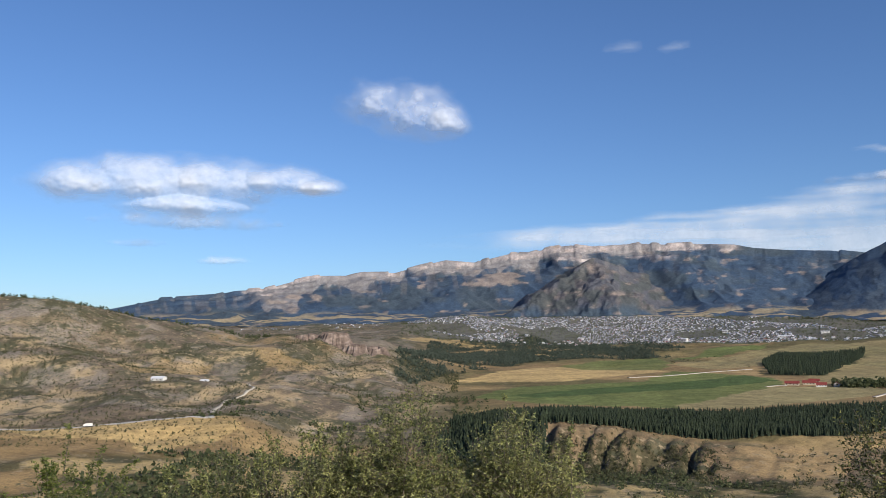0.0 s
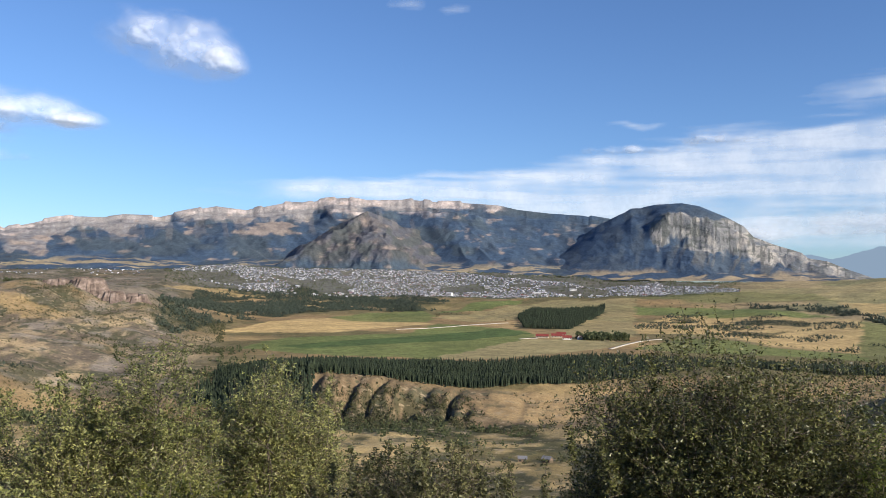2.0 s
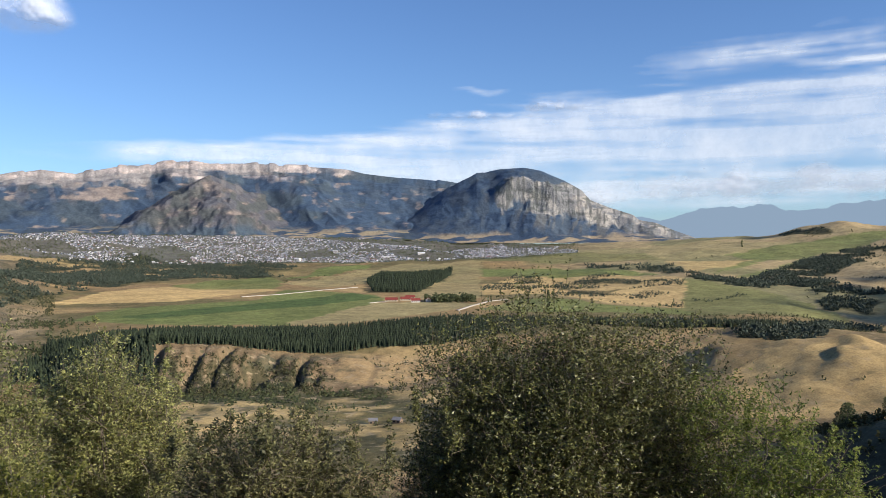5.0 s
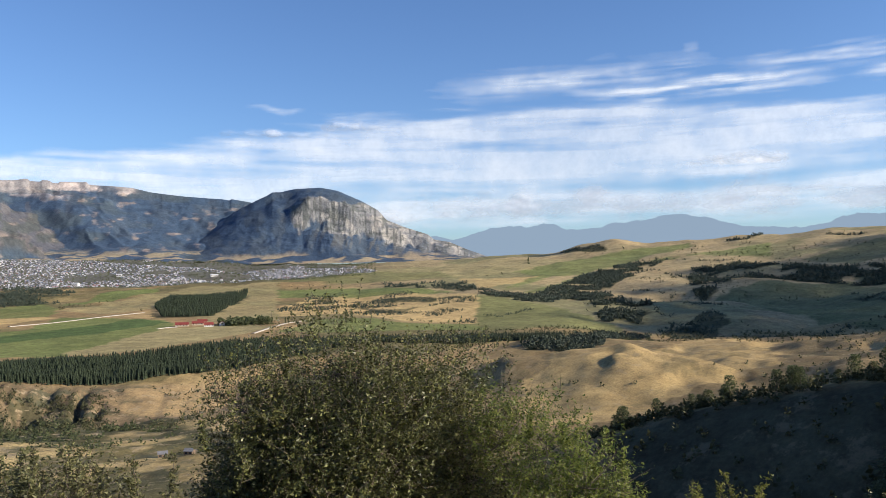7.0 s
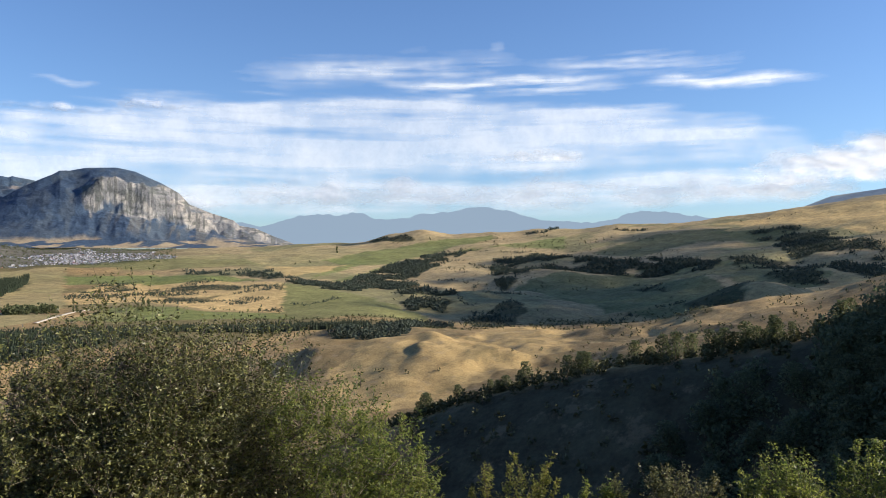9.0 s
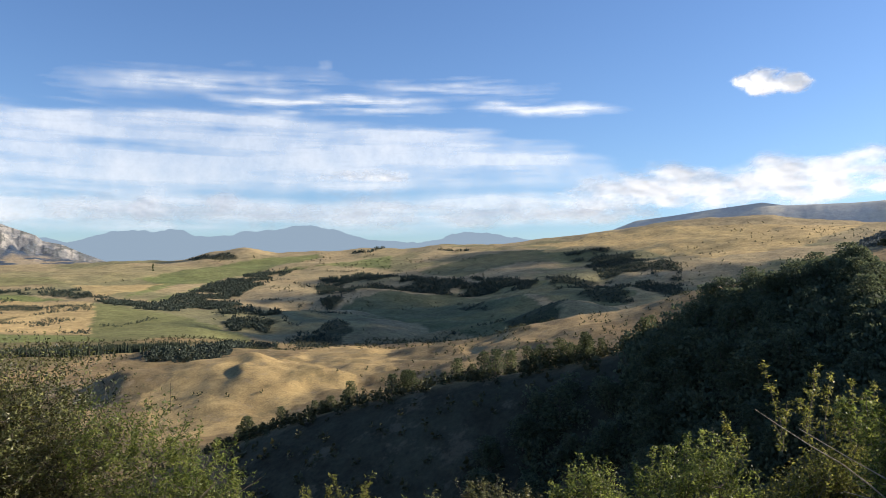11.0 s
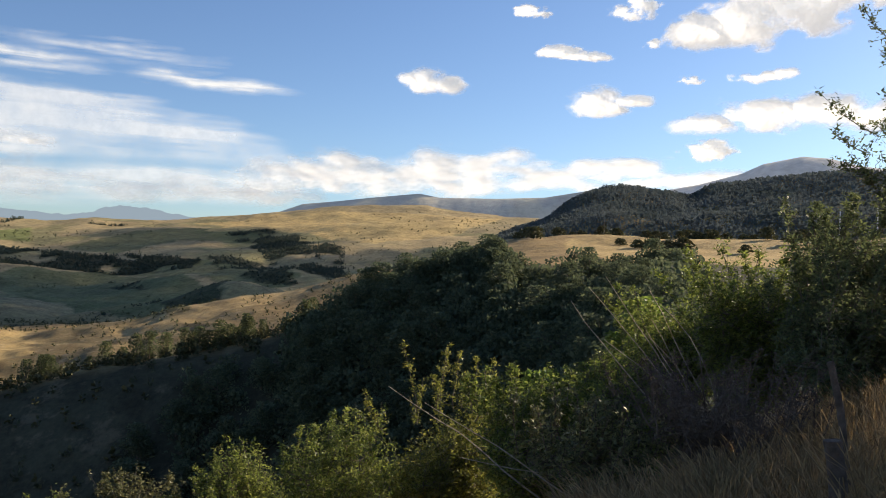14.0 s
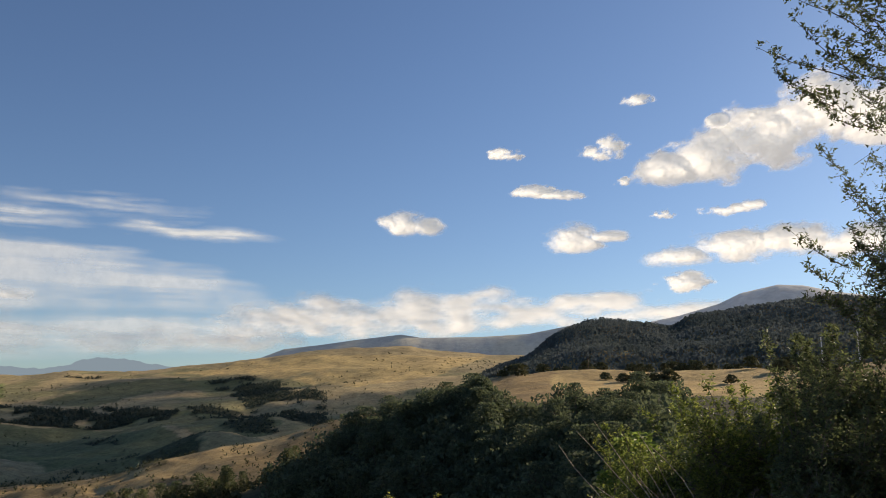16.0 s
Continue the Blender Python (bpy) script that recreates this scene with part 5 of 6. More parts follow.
strewn("town_houses", (hv, hf), on_land(xy), town_rng.uniform(1.9, 3.8, len(xy)), TOWN_MAT, "densely packed small houses of the valley town", "houses", town_rng)

# the houses along the town's near edge, each by itself
kinds = []
for wall_mat, roof_mat, label in ((WHITE_WALL, PALE_TIN, "small white house with a pale tin roof in town"), (CREAM_WALL, TIN, "small cream house with a grey tin roof in town"), (WHITE_WALL, RED_TIN, "small white house with a red tin roof in town"), (WHITE_WALL, TIN, "small white house with a grey roof in town")):
    kinds.append(gable_house("house", pose(*on_land(np.array([(400.0 + 20 * len(kinds), 2480.0)]))[0]), 5.4, 7, 2.6, 1.5, wall_mat, roof_mat, label, "houses at the town's edge", 3, GLASS_DARK))
for k, (x, y, z) in enumerate(on_land(fan(110, 1.5, 30, 2480, 2580, town_rng))):
    copy_thing(kinds[k % 4], pose(x, y, z, 0, 0, town_rng.uniform(0, 180)))
for az, r, w, d, e in ((16.4, 2560, 26, 34, 16), (15.2, 2600, 18, 40, 10), (22.5, 2590, 22, 50, 9), (25, 2640, 20, 44, 8), (9.5, 2620, 16, 40, 8), (19, 2700, 24, 30, 12), (5.8, 2660, 18, 36, 8)):
    x, y = r * math.sin(radians(az)), r * math.cos(radians(az))
    gable_house("town_building", pose(x, y, float(height(x, y)), 0, 0, az * 3), w * 0.55, d * 0.5, e * 0.6, 1.6, WHITE_WALL, PALE_TIN, "large white building standing above the town houses", "large buildings of the town", 6, GLASS_DARK)


def plot(az, r):
    x, y = r * math.sin(radians(az)), r * math.cos(radians(az))
    return x, y, float(height(x, y))


# the farm with red roofs
for az, r, turn, w, d, e, wall_mat in ((22.9, 1165, 62, 7, 17, 2.8, CREAM_WALL), (23.9, 1180, 62, 7, 15, 2.8, CREAM_WALL), (24.6, 1140, 66, 7, 12, 3.0, WHITE_WALL), (25.5, 1150, 150, 7, 11, 3.2, WHITE_WALL), (24.2, 1210, 60, 6, 13, 2.8, CREAM_WALL)):
    gable_house("farm_building", pose(*plot(az, r), 0, 0, turn), w, d, e, 2.6, wall_mat, RED_TIN, "low farm building with a red tin roof", "farm buildings", 4, GLASS_DARK)
# sheds across the river and in the valley
gable_house("white_shed", pose(*plot(-19.15, 941), 0, 0, 75), 7, 15, 3.4, 2, WHITE_WALL, PALE_TIN, "white shed with a pale roof on the dry hillside", "", 3, GLASS_DARK)
gable_house("white_shed", pose(*plot(-16.24, 950), 0, 0, 80), 4, 9, 2.2, 1.1, WHITE_WALL, PALE_TIN, "low white shed on the dry hillside", "", 2, GLASS_DARK)
for az, r, t in ((23.3, 430, 40), (21.6, 438, 70)):
    gable_house("cottage", pose(*plot(az, r), 0, 0, t), 3.4, 4.6, 2.0, 1.1, WOOD_WALL, DARK_TIN, "small cottage with a tin roof on the valley floor", "cottages in the valley", 2, GLASS_DARK)

# lorry on the road across the river
x, y, z = plot(-23.3, 688)
lorry = thing("lorry", pose(x, y, z + 0.3, 0, 0, 18) @ Matrix.Diagonal((0.7, 0.7, 0.7, 1)), "white lorry parked on the valley road", "lorry")
DARK = plain_material("black_rubber", (0.02, 0.02, 0.02), 0.8, 4, 0.2)
part("cargo_box", bm_mesh("cargo_box", box_bm(-3.2, -1.25, 0.9, 4.0, 1.25, 3.8), WHITE_WALL), lorry)
cab = part("cab", bm_mesh("cab", prism([(-5.6, 0.6), (-3.3, 0.6), (-3.3, 2.9), (-5.0, 2.9), (-5.6, 1.8)], -1.15, 1.15), WHITE_WALL), lorry)
part("windscreen", bm_mesh("windscreen", prism([(-5.62, 1.85), (-5.55, 1.85), (-5.0, 2.8), (-5.08, 2.8)], -1.0, 1.0), GLASS_DARK), cab, "dark windscreen")
for wx in (-4.6, 1.4, 2.8):
    for wy in (-1.1, 1.1):
        bm = bmesh.new()
        bmesh.ops.create_cone(bm, cap_ends=True, segments=14, radius1=0.5, radius2=0.5, depth=0.35, matrix=pose(wx, wy, 0.5, 90))
        part("wheel", bm_mesh("wheel", bm, DARK), lorry, "black rubber wheel")


def strip(name, path, wide, mat, label, lift=0.7):
    """A road or track that lies on the land."""
    p = np.array(path, float)
    t = np.linspace(0, len(p) - 1, 60)
    c = np.c_[np.interp(t, range(len(p)), p[:, 0]), np.interp(t, range(len(p)), p[:, 1])]
    d = np.gradient(c, axis=0)
    n = np.c_[-d[:, 1], d[:, 0]] / np.linalg.norm(d, axis=1)[:, None]
    rows = []
    for k, s in enumerate((-1.2, -1, 1, 1.2)):
        q = c + n * wide / 2 * s
        rows.append(np.c_[q, height(q[:, 0], q[:, 1]) + (lift if abs(s) == 1 else -0.5)])
    v = np.stack(rows, 1).reshape(-1, 3)
    return tagged(sheet(name, v, 60, 4, False, mat), label, "road", kind="structure")


def bear(*pairs):
    return [(r * math.sin(radians(a)), r * math.cos(radians(a))) for a, r in pairs]


DIRT = plain_material("pale_dirt", (0.52, 0.46, 0.37), 0.95, 0.3, 0.15)
TARMAC = plain_material("grey_road", (0.34, 0.32, 0.29), 0.9, 0.3, 0.2)
strip("track", bear((27.5, 990), (28.6, 1060), (29.8, 1130), (31, 1160)), 4.0, DIRT, "pale dirt track beside the farm")
strip("track", bear((21.3, 1130), (22, 1150), (22.6, 1150)), 3.5, DIRT, "pale farm track between fields")
strip("track", bear((12.6, 1290), (15, 1330), (18, 1400), (20.5, 1450)), 4.5, DIRT, "pale track across the green field")
strip("valley_road", bear((-31, 698), (-26, 694), (-20, 691), (-17, 690), (-15.6, 694)), 4.5, TARMAC, "grey country road along the dry hillside")
strip("track", bear((-15.8, 735), (-15.5, 765), (-14.9, 815), (-14.6, 830), (-13.7, 845), (-13.0, 880), (-13.4, 930)), 3, DIRT, "dirt track winding up the dry hill")

# dark columnar poplars by the farm
POP_SHAPE = clump_shape(np.random.default_rng(12), 70, 0.13, 1.0, 0.10)


def columnar_poplar(m, tall):
    t = thing("poplar_tree", m, "dark columnar poplar near the farm", "tree", "poplars by the farm")
    v, f = POP_SHAPE
    part("trunk", bm_mesh("trunk", box_bm(-0.15, -0.15, -0.5, 0.15, 0.15, tall * 0.4), BARK), t)
    part("crown", mesh_of("crown", v * tall + np.array((0, 0, 0.6)), f, COPSE), t)
    return t


pop = columnar_poplar(pose(*plot(33.9, 1090)), 17)
for az, r, s in ((34.25, 1085, 0.95), (33.6, 1100, 0.6), (34.5, 1080, 0.5), (27.6, 1110, 0.6), (27.9, 1115, 0.7), (28.2, 1112, 0.62), (28.5, 1118, 0.68), (28.8, 1112, 0.6), (29.7, 1120, 0.5), (29.9, 1122, 0.55), (46.7, 2500, 1.3)):
    c = copy_thing(pop, pose(*plot(az, r), 0, 0, az * 40))
    c.scale = (s, s, s)
farm_rng = np.random.default_rng(15)
xy = fan(110, 25.3, 28.6, 1125, 1180, farm_rng)
strewn("farm_trees", BIG_CLUMP, on_land(xy, 0.2), farm_rng.uniform(6, 10, len(xy)), COPSE, "dark shelter trees behind the farm", "trees", farm_rng)


# red-brown rock outcrop on the dry hill
def rock_outcrop(az, r, wide, tall, seed, label):
    x, y, z = plot(az, r)
    n_a, n_h = 72, 18
    a, h = np.meshgrid(np.linspace(0, 2 * np.pi, n_a, endpoint=False), np.linspace(0, 1, n_h), indexing="ij")
    rad = wide / 2 * (1 - 0.38 * ramp(h, 0.3, 1.0)) * (1 + 0.34 * fbm(np.cos(a) * 2 + seed, np.sin(a) * 2 + h * 0.5, 4, seed) - 0.12 * np.abs(fbm(a * 3.2, h * 0.7, 3, seed + 2)))
    rad = np.where(h > 0.96, 0.05, rad)
    top = tall * (1 + 0.35 * fbm(np.cos(a) * 1.6 + seed, np.sin(a) * 1.6, 3, seed + 4))
    v = np.stack([rad * np.cos(a) * 1.3, rad * np.sin(a), -30 + (top + 30) * np.minimum(h / 0.96, 1) ** 0.8], -1).reshape(-1, 3)
    col = np.tile(np.array((0.16, 0.122, 0.105)), (len(v), 1))
    col = blend(col, (0.26, 0.205, 0.18), ramp(fbm(v[:, 0] / 9, v[:, 2] / 5, 4, seed + 6), 0, 0.6))
    ob = sheet("rock_outcrop", v, n_a, n_h, True, OUTCROP, col, False)
    ob.matrix_basis = pose(x, y, z, 0, 0, -az)
    return tagged(ob, label, "rock", "rock outcrops")


OUTCROP = land_material("outcrop_rock", "cover", [(0.05, 0.8, 1.15), (0.3, 0.7, 1.2)], 1.5)
rock_outcrop(-7.6, 1255, 44, 14, 5, "red-brown rock tower on the dry hill")
rock_outcrop(-6.2, 1240, 40, 8, 7, "broken red-brown rocks below the tower")
rock_outcrop(-4.6, 1235, 36, 7, 9, "pale broken rock face on the hill spur")
rock_outcrop(-9.4, 1270, 36, 7, 11, "low rock rib on the dry hill")


# ---- trees and bushes near the eye ----
def tubes(paths, sides=5):
    """Tapered round stems along paths of points with radii, as one mesh's points and faces."""
    verts, faces = [], []
    ring_a = np.linspace(0, 2 * np.pi, sides, endpoint=False)
    for pts, rad in paths:
        pts = np.asarray(pts)
        d = np.gradient(pts, axis=0)
        d /= np.linalg.norm(d, axis=1)[:, None] + 1e-9
        ref = np.where(np.abs(d[:, 2:3]) > 0.9, np.array([[1.0, 0, 0]]), np.array([[0, 0, 1.0]]))
        u = np.cross(d, ref)
        u /= np.linalg.norm(u, axis=1)[:, None]
        w = np.cross(d, u)
        base = sum(len(v) for v in verts)
        ringed = pts[:, None, :] + np.asarray(rad)[:, None, None] * (u[:, None, :] * np.cos(ring_a)[None, :, None] + w[:, None, :] * np.sin(ring_a)[None, :, None])
        verts.append(ringed.reshape(-1, 3))
        n = len(pts)
        i, j = np.meshgrid(np.arange(n - 1), np.arange(sides), indexing="ij")
        j2 = (j + 1) % sides
        faces.append(np.stack([base + i * sides + j, base + i * sides + j2, base + (i + 1) * sides + j2, base + (i + 1) * sides + j], -1).reshape(-1, 4))
    return np.vstack(verts), np.vstack(faces)


def limb(rng, start, way, length, bend, steps=6, lift=0.25):
    """A crooked path that starts one way and slowly turns upwards."""
    pts, p, d = [np.array(start)], np.array(start, float), np.array(way, float)
    for _ in range(steps):
        d = d + rng.normal(0, bend, 3) + np.array((0, 0, lift / steps))
        d /= np.linalg.norm(d)
        p = p + d * length / steps
        pts.append(p.copy())
    return np.array(pts), d


def leaf_blades(rng, at, size, droop=0.0, slim=0.42):
    """One pointed leaf at each place, each with its own turn and size."""
    n = len(at)
    d = rng.normal(size=(n, 3))
    d[:, 2] = d[:, 2] * 0.6 + 0.25 - droop
    d /= np.linalg.norm(d, axis=1)[:, None]
    t = np.cross(d, rng.normal(size=(n, 3)))
    t /= np.linalg.norm(t, axis=1)[:, None]
    up = np.cross(d, t)
    s = (size * rng.uniform(0.6, 1.25, n))[:, None]
    base = at + t * s * slim * 0.5
    other = at - t * s * slim * 0.5 + up * s * 0.10
    verts = np.stack([base, at + d * s, other], 1).reshape(-1, 3)
    faces = np.arange(3 * n).reshape(n, 3)
    return verts, faces


def shrub(name, az, r, top, wide, seed, mat, label, category="bush", leaf=0.046, leaves=16000, lobes=12, low=0.12, shoots=6, shoot=0.5, droop=0.0, group="", wood=None, slim=0.5, sink=0.2, full=0.75, stretch=1.0, trunk=0.0):
    """A bush or tree: limbs that carry several rounded masses of twigs, leaves along the twigs, and loose top shoots.
    top: height of the crown's top; wide: its width; low: where the crown starts, as a share of the height."""
    rng = np.random.default_rng(seed)
    x, y = r * math.sin(radians(az)), r * math.cos(radians(az))
    foot_z = float(height(x, y)) - sink
    tall = top - foot_z
    t = thing(name, pose(x, y, foot_z, 0, 0, 0), label, category, group)
    thick, thin, tips = [], [], []
    half = tall * (1 - low) / 2
    mid = np.array((0, 0, tall * low + half))
    size = np.array((wide / 2 * stretch, wide / 2 / stretch, half))
    turn = radians(-az)
    spin = np.array(((math.cos(turn), -math.sin(turn), 0), (math.sin(turn), math.cos(turn), 0), (0, 0, 1)))
    per = max(20, int(leaves / 16 / lobes))
    for k in range(lobes):
        d = rng.normal(size=3)
        d /= np.linalg.norm(d)
        d[2] = d[2] * 0.9 + (0.12 if k % 3 else 0.45)
        c = d * rng.uniform(0.25, 0.62)
        rad = rng.uniform(0.34, 0.50)
        centre = mid + (spin @ (c * size))
        foot = np.array((rng.normal(0, 0.05), rng.normal(0, 0.05), 0)) * wide if not trunk else np.array((0, 0, min(0.75 * centre[2], 0.62 * tall) * rng.uniform(0.6, 1.0)))
        bend = (foot + centre) / 2 + rng.normal(0, 0.05, 3) * tall
        path = np.array([(1 - u) ** 2 * foot + 2 * u * (1 - u) * bend + u * u * centre for u in np.linspace(0, 1, 7)])
        thick.append((path, np.linspace((0.0045 if not trunk else 0.007) * tall + 0.006, 0.006, 7)))
        n = rng.normal(size=(per, 3))
        n /= np.linalg.norm(n, axis=1)[:, None]
        n[:, 2] = n[:, 2] * 0.95 + 0.08
        dist = rng.uniform(0, 1, per) ** (1 - full) * rng.uniform(0.82, 1.12, per)
        at = centre + (n * dist[:, None] * rad * size) @ spin.T
        for j in range(0, per, max(1, per // 9)):
            thick.append((np.array([centre, (centre * 0.5 + at[j] * 0.5) + rng.normal(0, 0.04, 3), at[j]]), np.array((0.008, 0.005, 0.002))))
        way = n + rng.normal(0, 0.45, (per, 3)) + (0, 0, 0.35)
        way /= np.linalg.norm(way, axis=1)[:, None]
        length = rng.uniform(0.12, 0.30, per) * min(1.0, wide / 2.2)
        for p, w, l in zip(at, way, length):
            twig = np.array([p - w * l * 0.4, p + w * l * 0.3, p + w * l + (0, 0, 0.03)])
            tips.append(twig)
            thin.append(twig)
    if trunk:
        path, _ = limb(rng, (0, 0, 0), (0.05, 0.02, 1), 0.85 * tall, 0.05, 8, 0.3)
        path[:, :2] *= 0.35
        thick.append((path, np.linspace(trunk, 0.012, 9)))
    for k in range(shoots):
        a = rng.uniform(0, 2 * np.pi)
        u = np.sqrt(rng.uniform(0, 0.75 if not trunk else 1.0))
        p = mid + spin @ (np.array((np.cos(a) * u, np.sin(a) * u, (np.sqrt(1 - u * u) * 0.72 if not trunk or k % 2 else rng.uniform(-0.8, 0.6) * np.sqrt(1.02 - u * u)))) * size)
        path, _ = limb(rng, p, (rng.normal(0, 0.25) + u * np.cos(a + turn) * (1.1 if trunk else 0.45), rng.normal(0, 0.25) + u * np.sin(a + turn) * (1.1 if trunk else 0.45), 1 - 0.5 * u * (1 if trunk else 0.4)), shoot * rng.uniform(0.5, 1.1), 0.1, 5, 0.4)
        thick.append((path, np.linspace(0.006, 0.002, 6)))
        for q in range(5):
            for _ in range(3):
                w = rng.normal(size=3) * 0.5 + (0, 0, 0.5)
                o = path[q] + (path[q + 1] - path[q]) * rng.uniform()
                twig = np.array([o, o + w * 0.05, o + w * 0.12 * (1.3 - q / 5)])
                tips.append(twig)
                thin.append(twig)
    v, f = tubes(thick, 4)
    part("branchwork", mesh_of("branchwork", v, f, wood or BARK, smooth=True), t)["kind"] = "stuff"
    tips = np.array(tips)
    # twigs as slim three-sided spikes
    side = np.cross(tips[:, 2] - tips[:, 0], rng.normal(size=(len(tips), 3)))
    side /= np.linalg.norm(side, axis=1)[:, None] + 1e-9
    v = np.stack([tips[:, 0] - side * 0.003, tips[:, 0] + side * 0.003, tips[:, 2] + side * 0.0012, tips[:, 2] - side * 0.0012], 1).reshape(-1, 3)
    part("twigwork", mesh_of("twigwork", v, np.arange(len(v)).reshape(-1, 4), wood or BARK), t)["kind"] = "stuff"
    k = rng.integers(0, len(tips), leaves)
    s = rng.uniform(0, 2, leaves)
    i = np.minimum(s.astype(int), 1)
    at = tips[k, i] + (tips[k, i + 1] - tips[k, i]) * (s - i)[:, None] + rng.normal(0, leaf * 0.45, (leaves, 3))
    v, f = leaf_blades(rng, at, leaf, droop, slim)
    part("foliage", mesh_of("foliage", v, f, mat), t)["kind"] = "stuff"
    return t


OLIVE_LEAF = foliage_material("olive_leaves", (0.052, 0.066, 0.022), (0.46, 0.455, 0.175), 0.42, 0.34, 0.8)
DARK_LEAF = foliage_material("dark_leaves", (0.024, 0.034, 0.012), (0.29, 0.30, 0.11), 0.40, 0.28, 0.8)
ROUND_LEAF = foliage_material("round_tree_leaves", (0.020, 0.028, 0.010), (0.25, 0.25, 0.088), 0.42, 0.24, 0.8)
# leaves of bushes seen against the sun; their shade put into a darker green
SHADE_LEAF = foliage_material("shaded_leaves", (0.062, 0.080, 0.042), (0.21, 0.24, 0.11), 0.65, 0.5, 0.8)
FRESH_LEAF = foliage_material("fresh_leaves", (0.070, 0.105, 0.024), (0.33, 0.36, 0.10), 0.45, 0.6, 0.8)
GREY_LEAF = foliage_material("grey_leaves", (0.055, 0.058, 0.026), (0.29, 0.275, 0.125), 0.5, 0.38, 0.8)
DRY_STEM = plain_material("dry_stalks", (0.15, 0.108, 0.082), 0.9, 20, 0.4)

YELLOW_LEAF = foliage_material("yellowing_leaves", (0.10, 0.115, 0.025), (0.38, 0.36, 0.10), 0.5, 0.6, 0.8)

shrub("tall_bush", -25.0, 13, 0.30, 1.5, 301, FRESH_LEAF, "slender green bush with upright shoots", leaves=19250, lobes=9, shoots=14, shoot=0.7)
shrub("tall_bush", -18.5, 12.5, -0.02, 1.3, 303, OLIVE_LEAF, "small olive-green bush with upright shoots", leaves=17500, lobes=8, shoots=12, shoot=0.6)
shrub("tall_bush", -14.6, 12.5, 0.20, 1.9, 304, DARK_LEAF, "dark green bush between the willow bushes", leaves=24500, lobes=9, shoots=8, shoot=0.4)
shrub("willow_bush", -9.6, 11.4, 0.60, 2.3, 305, OLIVE_LEAF, "tall olive-green willow bush with pale leaf tips", leaf=0.040, leaves=88000, lobes=15, shoots=20, shoot=0.6, group="willow bushes on the slope")
shrub("willow_bush", -4.7, 10.8, 0.42, 2.0, 307, OLIVE_LEAF, "broad olive-green willow bush lit by the sun", leaf=0.040, leaves=88000, lobes=15, shoots=18, shoot=0.6, group="willow bushes on the slope")
shrub("willow_bush", 4.1, 11.6, 0.72, 2.1, 309, OLIVE_LEAF, "green willow bush with one tall top shoot", leaf=0.040, leaves=88000, lobes=14, shoots=14, shoot=0.7, group="willow bushes on the slope")
shrub("willow_bush", -14.1, 8, -0.25, 1.6, 310, OLIVE_LEAF, "low olive-green willow bush below the others", leaves=21000, lobes=8, shoots=8, shoot=0.4, group="willow bushes on the slope")
shrub("grey_bush", -2.3, 6.6, 0.12, 1.1, 311, YELLOW_LEAF, "low yellowing bush before the willows", leaf=0.036, leaves=16000, lobes=7, shoots=12, shoot=0.35)
shrub("grey_bush", 12.8, 8.8, -0.02, 2.4, 313, GREY_LEAF, "thin grey-green bush showing its twigs", leaf=0.042, leaves=42000, lobes=15, shoots=22, shoot=0.4, full=0.55)
shrub("grey_bush", 19.1, 9.0, -0.35, 1.5, 314, GREY_LEAF, "small thin grey-green bush below the tree", leaf=0.042, leaves=20000, lobes=9, shoots=10, shoot=0.5, full=0.5)
shrub("round_tree", 33.2, 11, 0.80, 4.0, 315, ROUND_LEAF, "large round dark-leaved tree with glinting leaves", category="tree", leaf=0.046, leaves=125000, lobes=30, shoots=10, shoot=0.3)
shrub("round_tree", 39.2, 11.4, 0.58, 3.8, 316, ROUND_LEAF, "broad dark-leaved tree merging with its neighbour", category="tree", leaf=0.046, leaves=115000, lobes=30, shoots=10, shoot=0.3)
shrub("round_bush", 27.6, 10.8, 0.38, 2.7, 312, ROUND_LEAF, "dark-leaved bush leaning on the round tree", leaf=0.044, leaves=56000, lobes=14, shoots=14, shoot=0.5)
shrub("low_bush", 46.5, 10.6, 0.05, 2.7, 317, FRESH_LEAF, "green bush leaning against the round tree", leaves=26250, lobes=10, shoots=10)
shrub("low_bush", 50.8, 11.2, -0.85, 1.5, 318, FRESH_LEAF, "low green bush beside the round tree", leaves=15750, lobes=8, shoots=10)
shrub("low_bush", 59.2, 12, -1.44, 1.5, 319, YELLOW_LEAF, "yellow-green bush with spiky shoots", leaves=15750, lobes=8, shoots=16, shoot=0.6)
shrub("low_bush", 65.1, 12, -1.62, 1.3, 320, FRESH_LEAF, "low green bush on the slope", leaves=10500, lobes=6, shoots=8, shoot=0.4)
shrub("low_bush", 69.9, 12.2, -1.31, 1.9, 321, GREY_LEAF, "low grey-green bush on the slope", leaf=0.046, leaves=22750, lobes=9, shoots=12, shoot=0.4)
shrub("low_bush", 77.4, 12, -1.21, 1.9, 323, FRESH_LEAF, "low green bush with sunlit tips", leaves=21000, lobes=9, shoots=14, shoot=0.5)
shrub("low_bush", 84.1, 11.4, -0.62, 2, 325, FRESH_LEAF, "green bush with long sunlit shoots", leaves=26250, lobes=10, shoots=16, shoot=0.6)
shrub("low_bush", 91.1, 10.8, 0.04, 1.9, 327, YELLOW_LEAF, "yellow-green bush with one upright sunlit shoot", leaves=31500, lobes=11, shoots=14, shoot=0.9)
shrub("low_bush", 97.1, 9.6, 0.35, 1.9, 329, FRESH_LEAF, "dense green bush with yellowing leaves", leaves=31500, lobes=11, shoots=14, shoot=0.5)
shrub("low_bush", 102, 9.5, 0.50, 1.9, 330, FRESH_LEAF, "green bush among the dark bushes", leaves=26250, lobes=10, shoots=10, shoot=0.4)
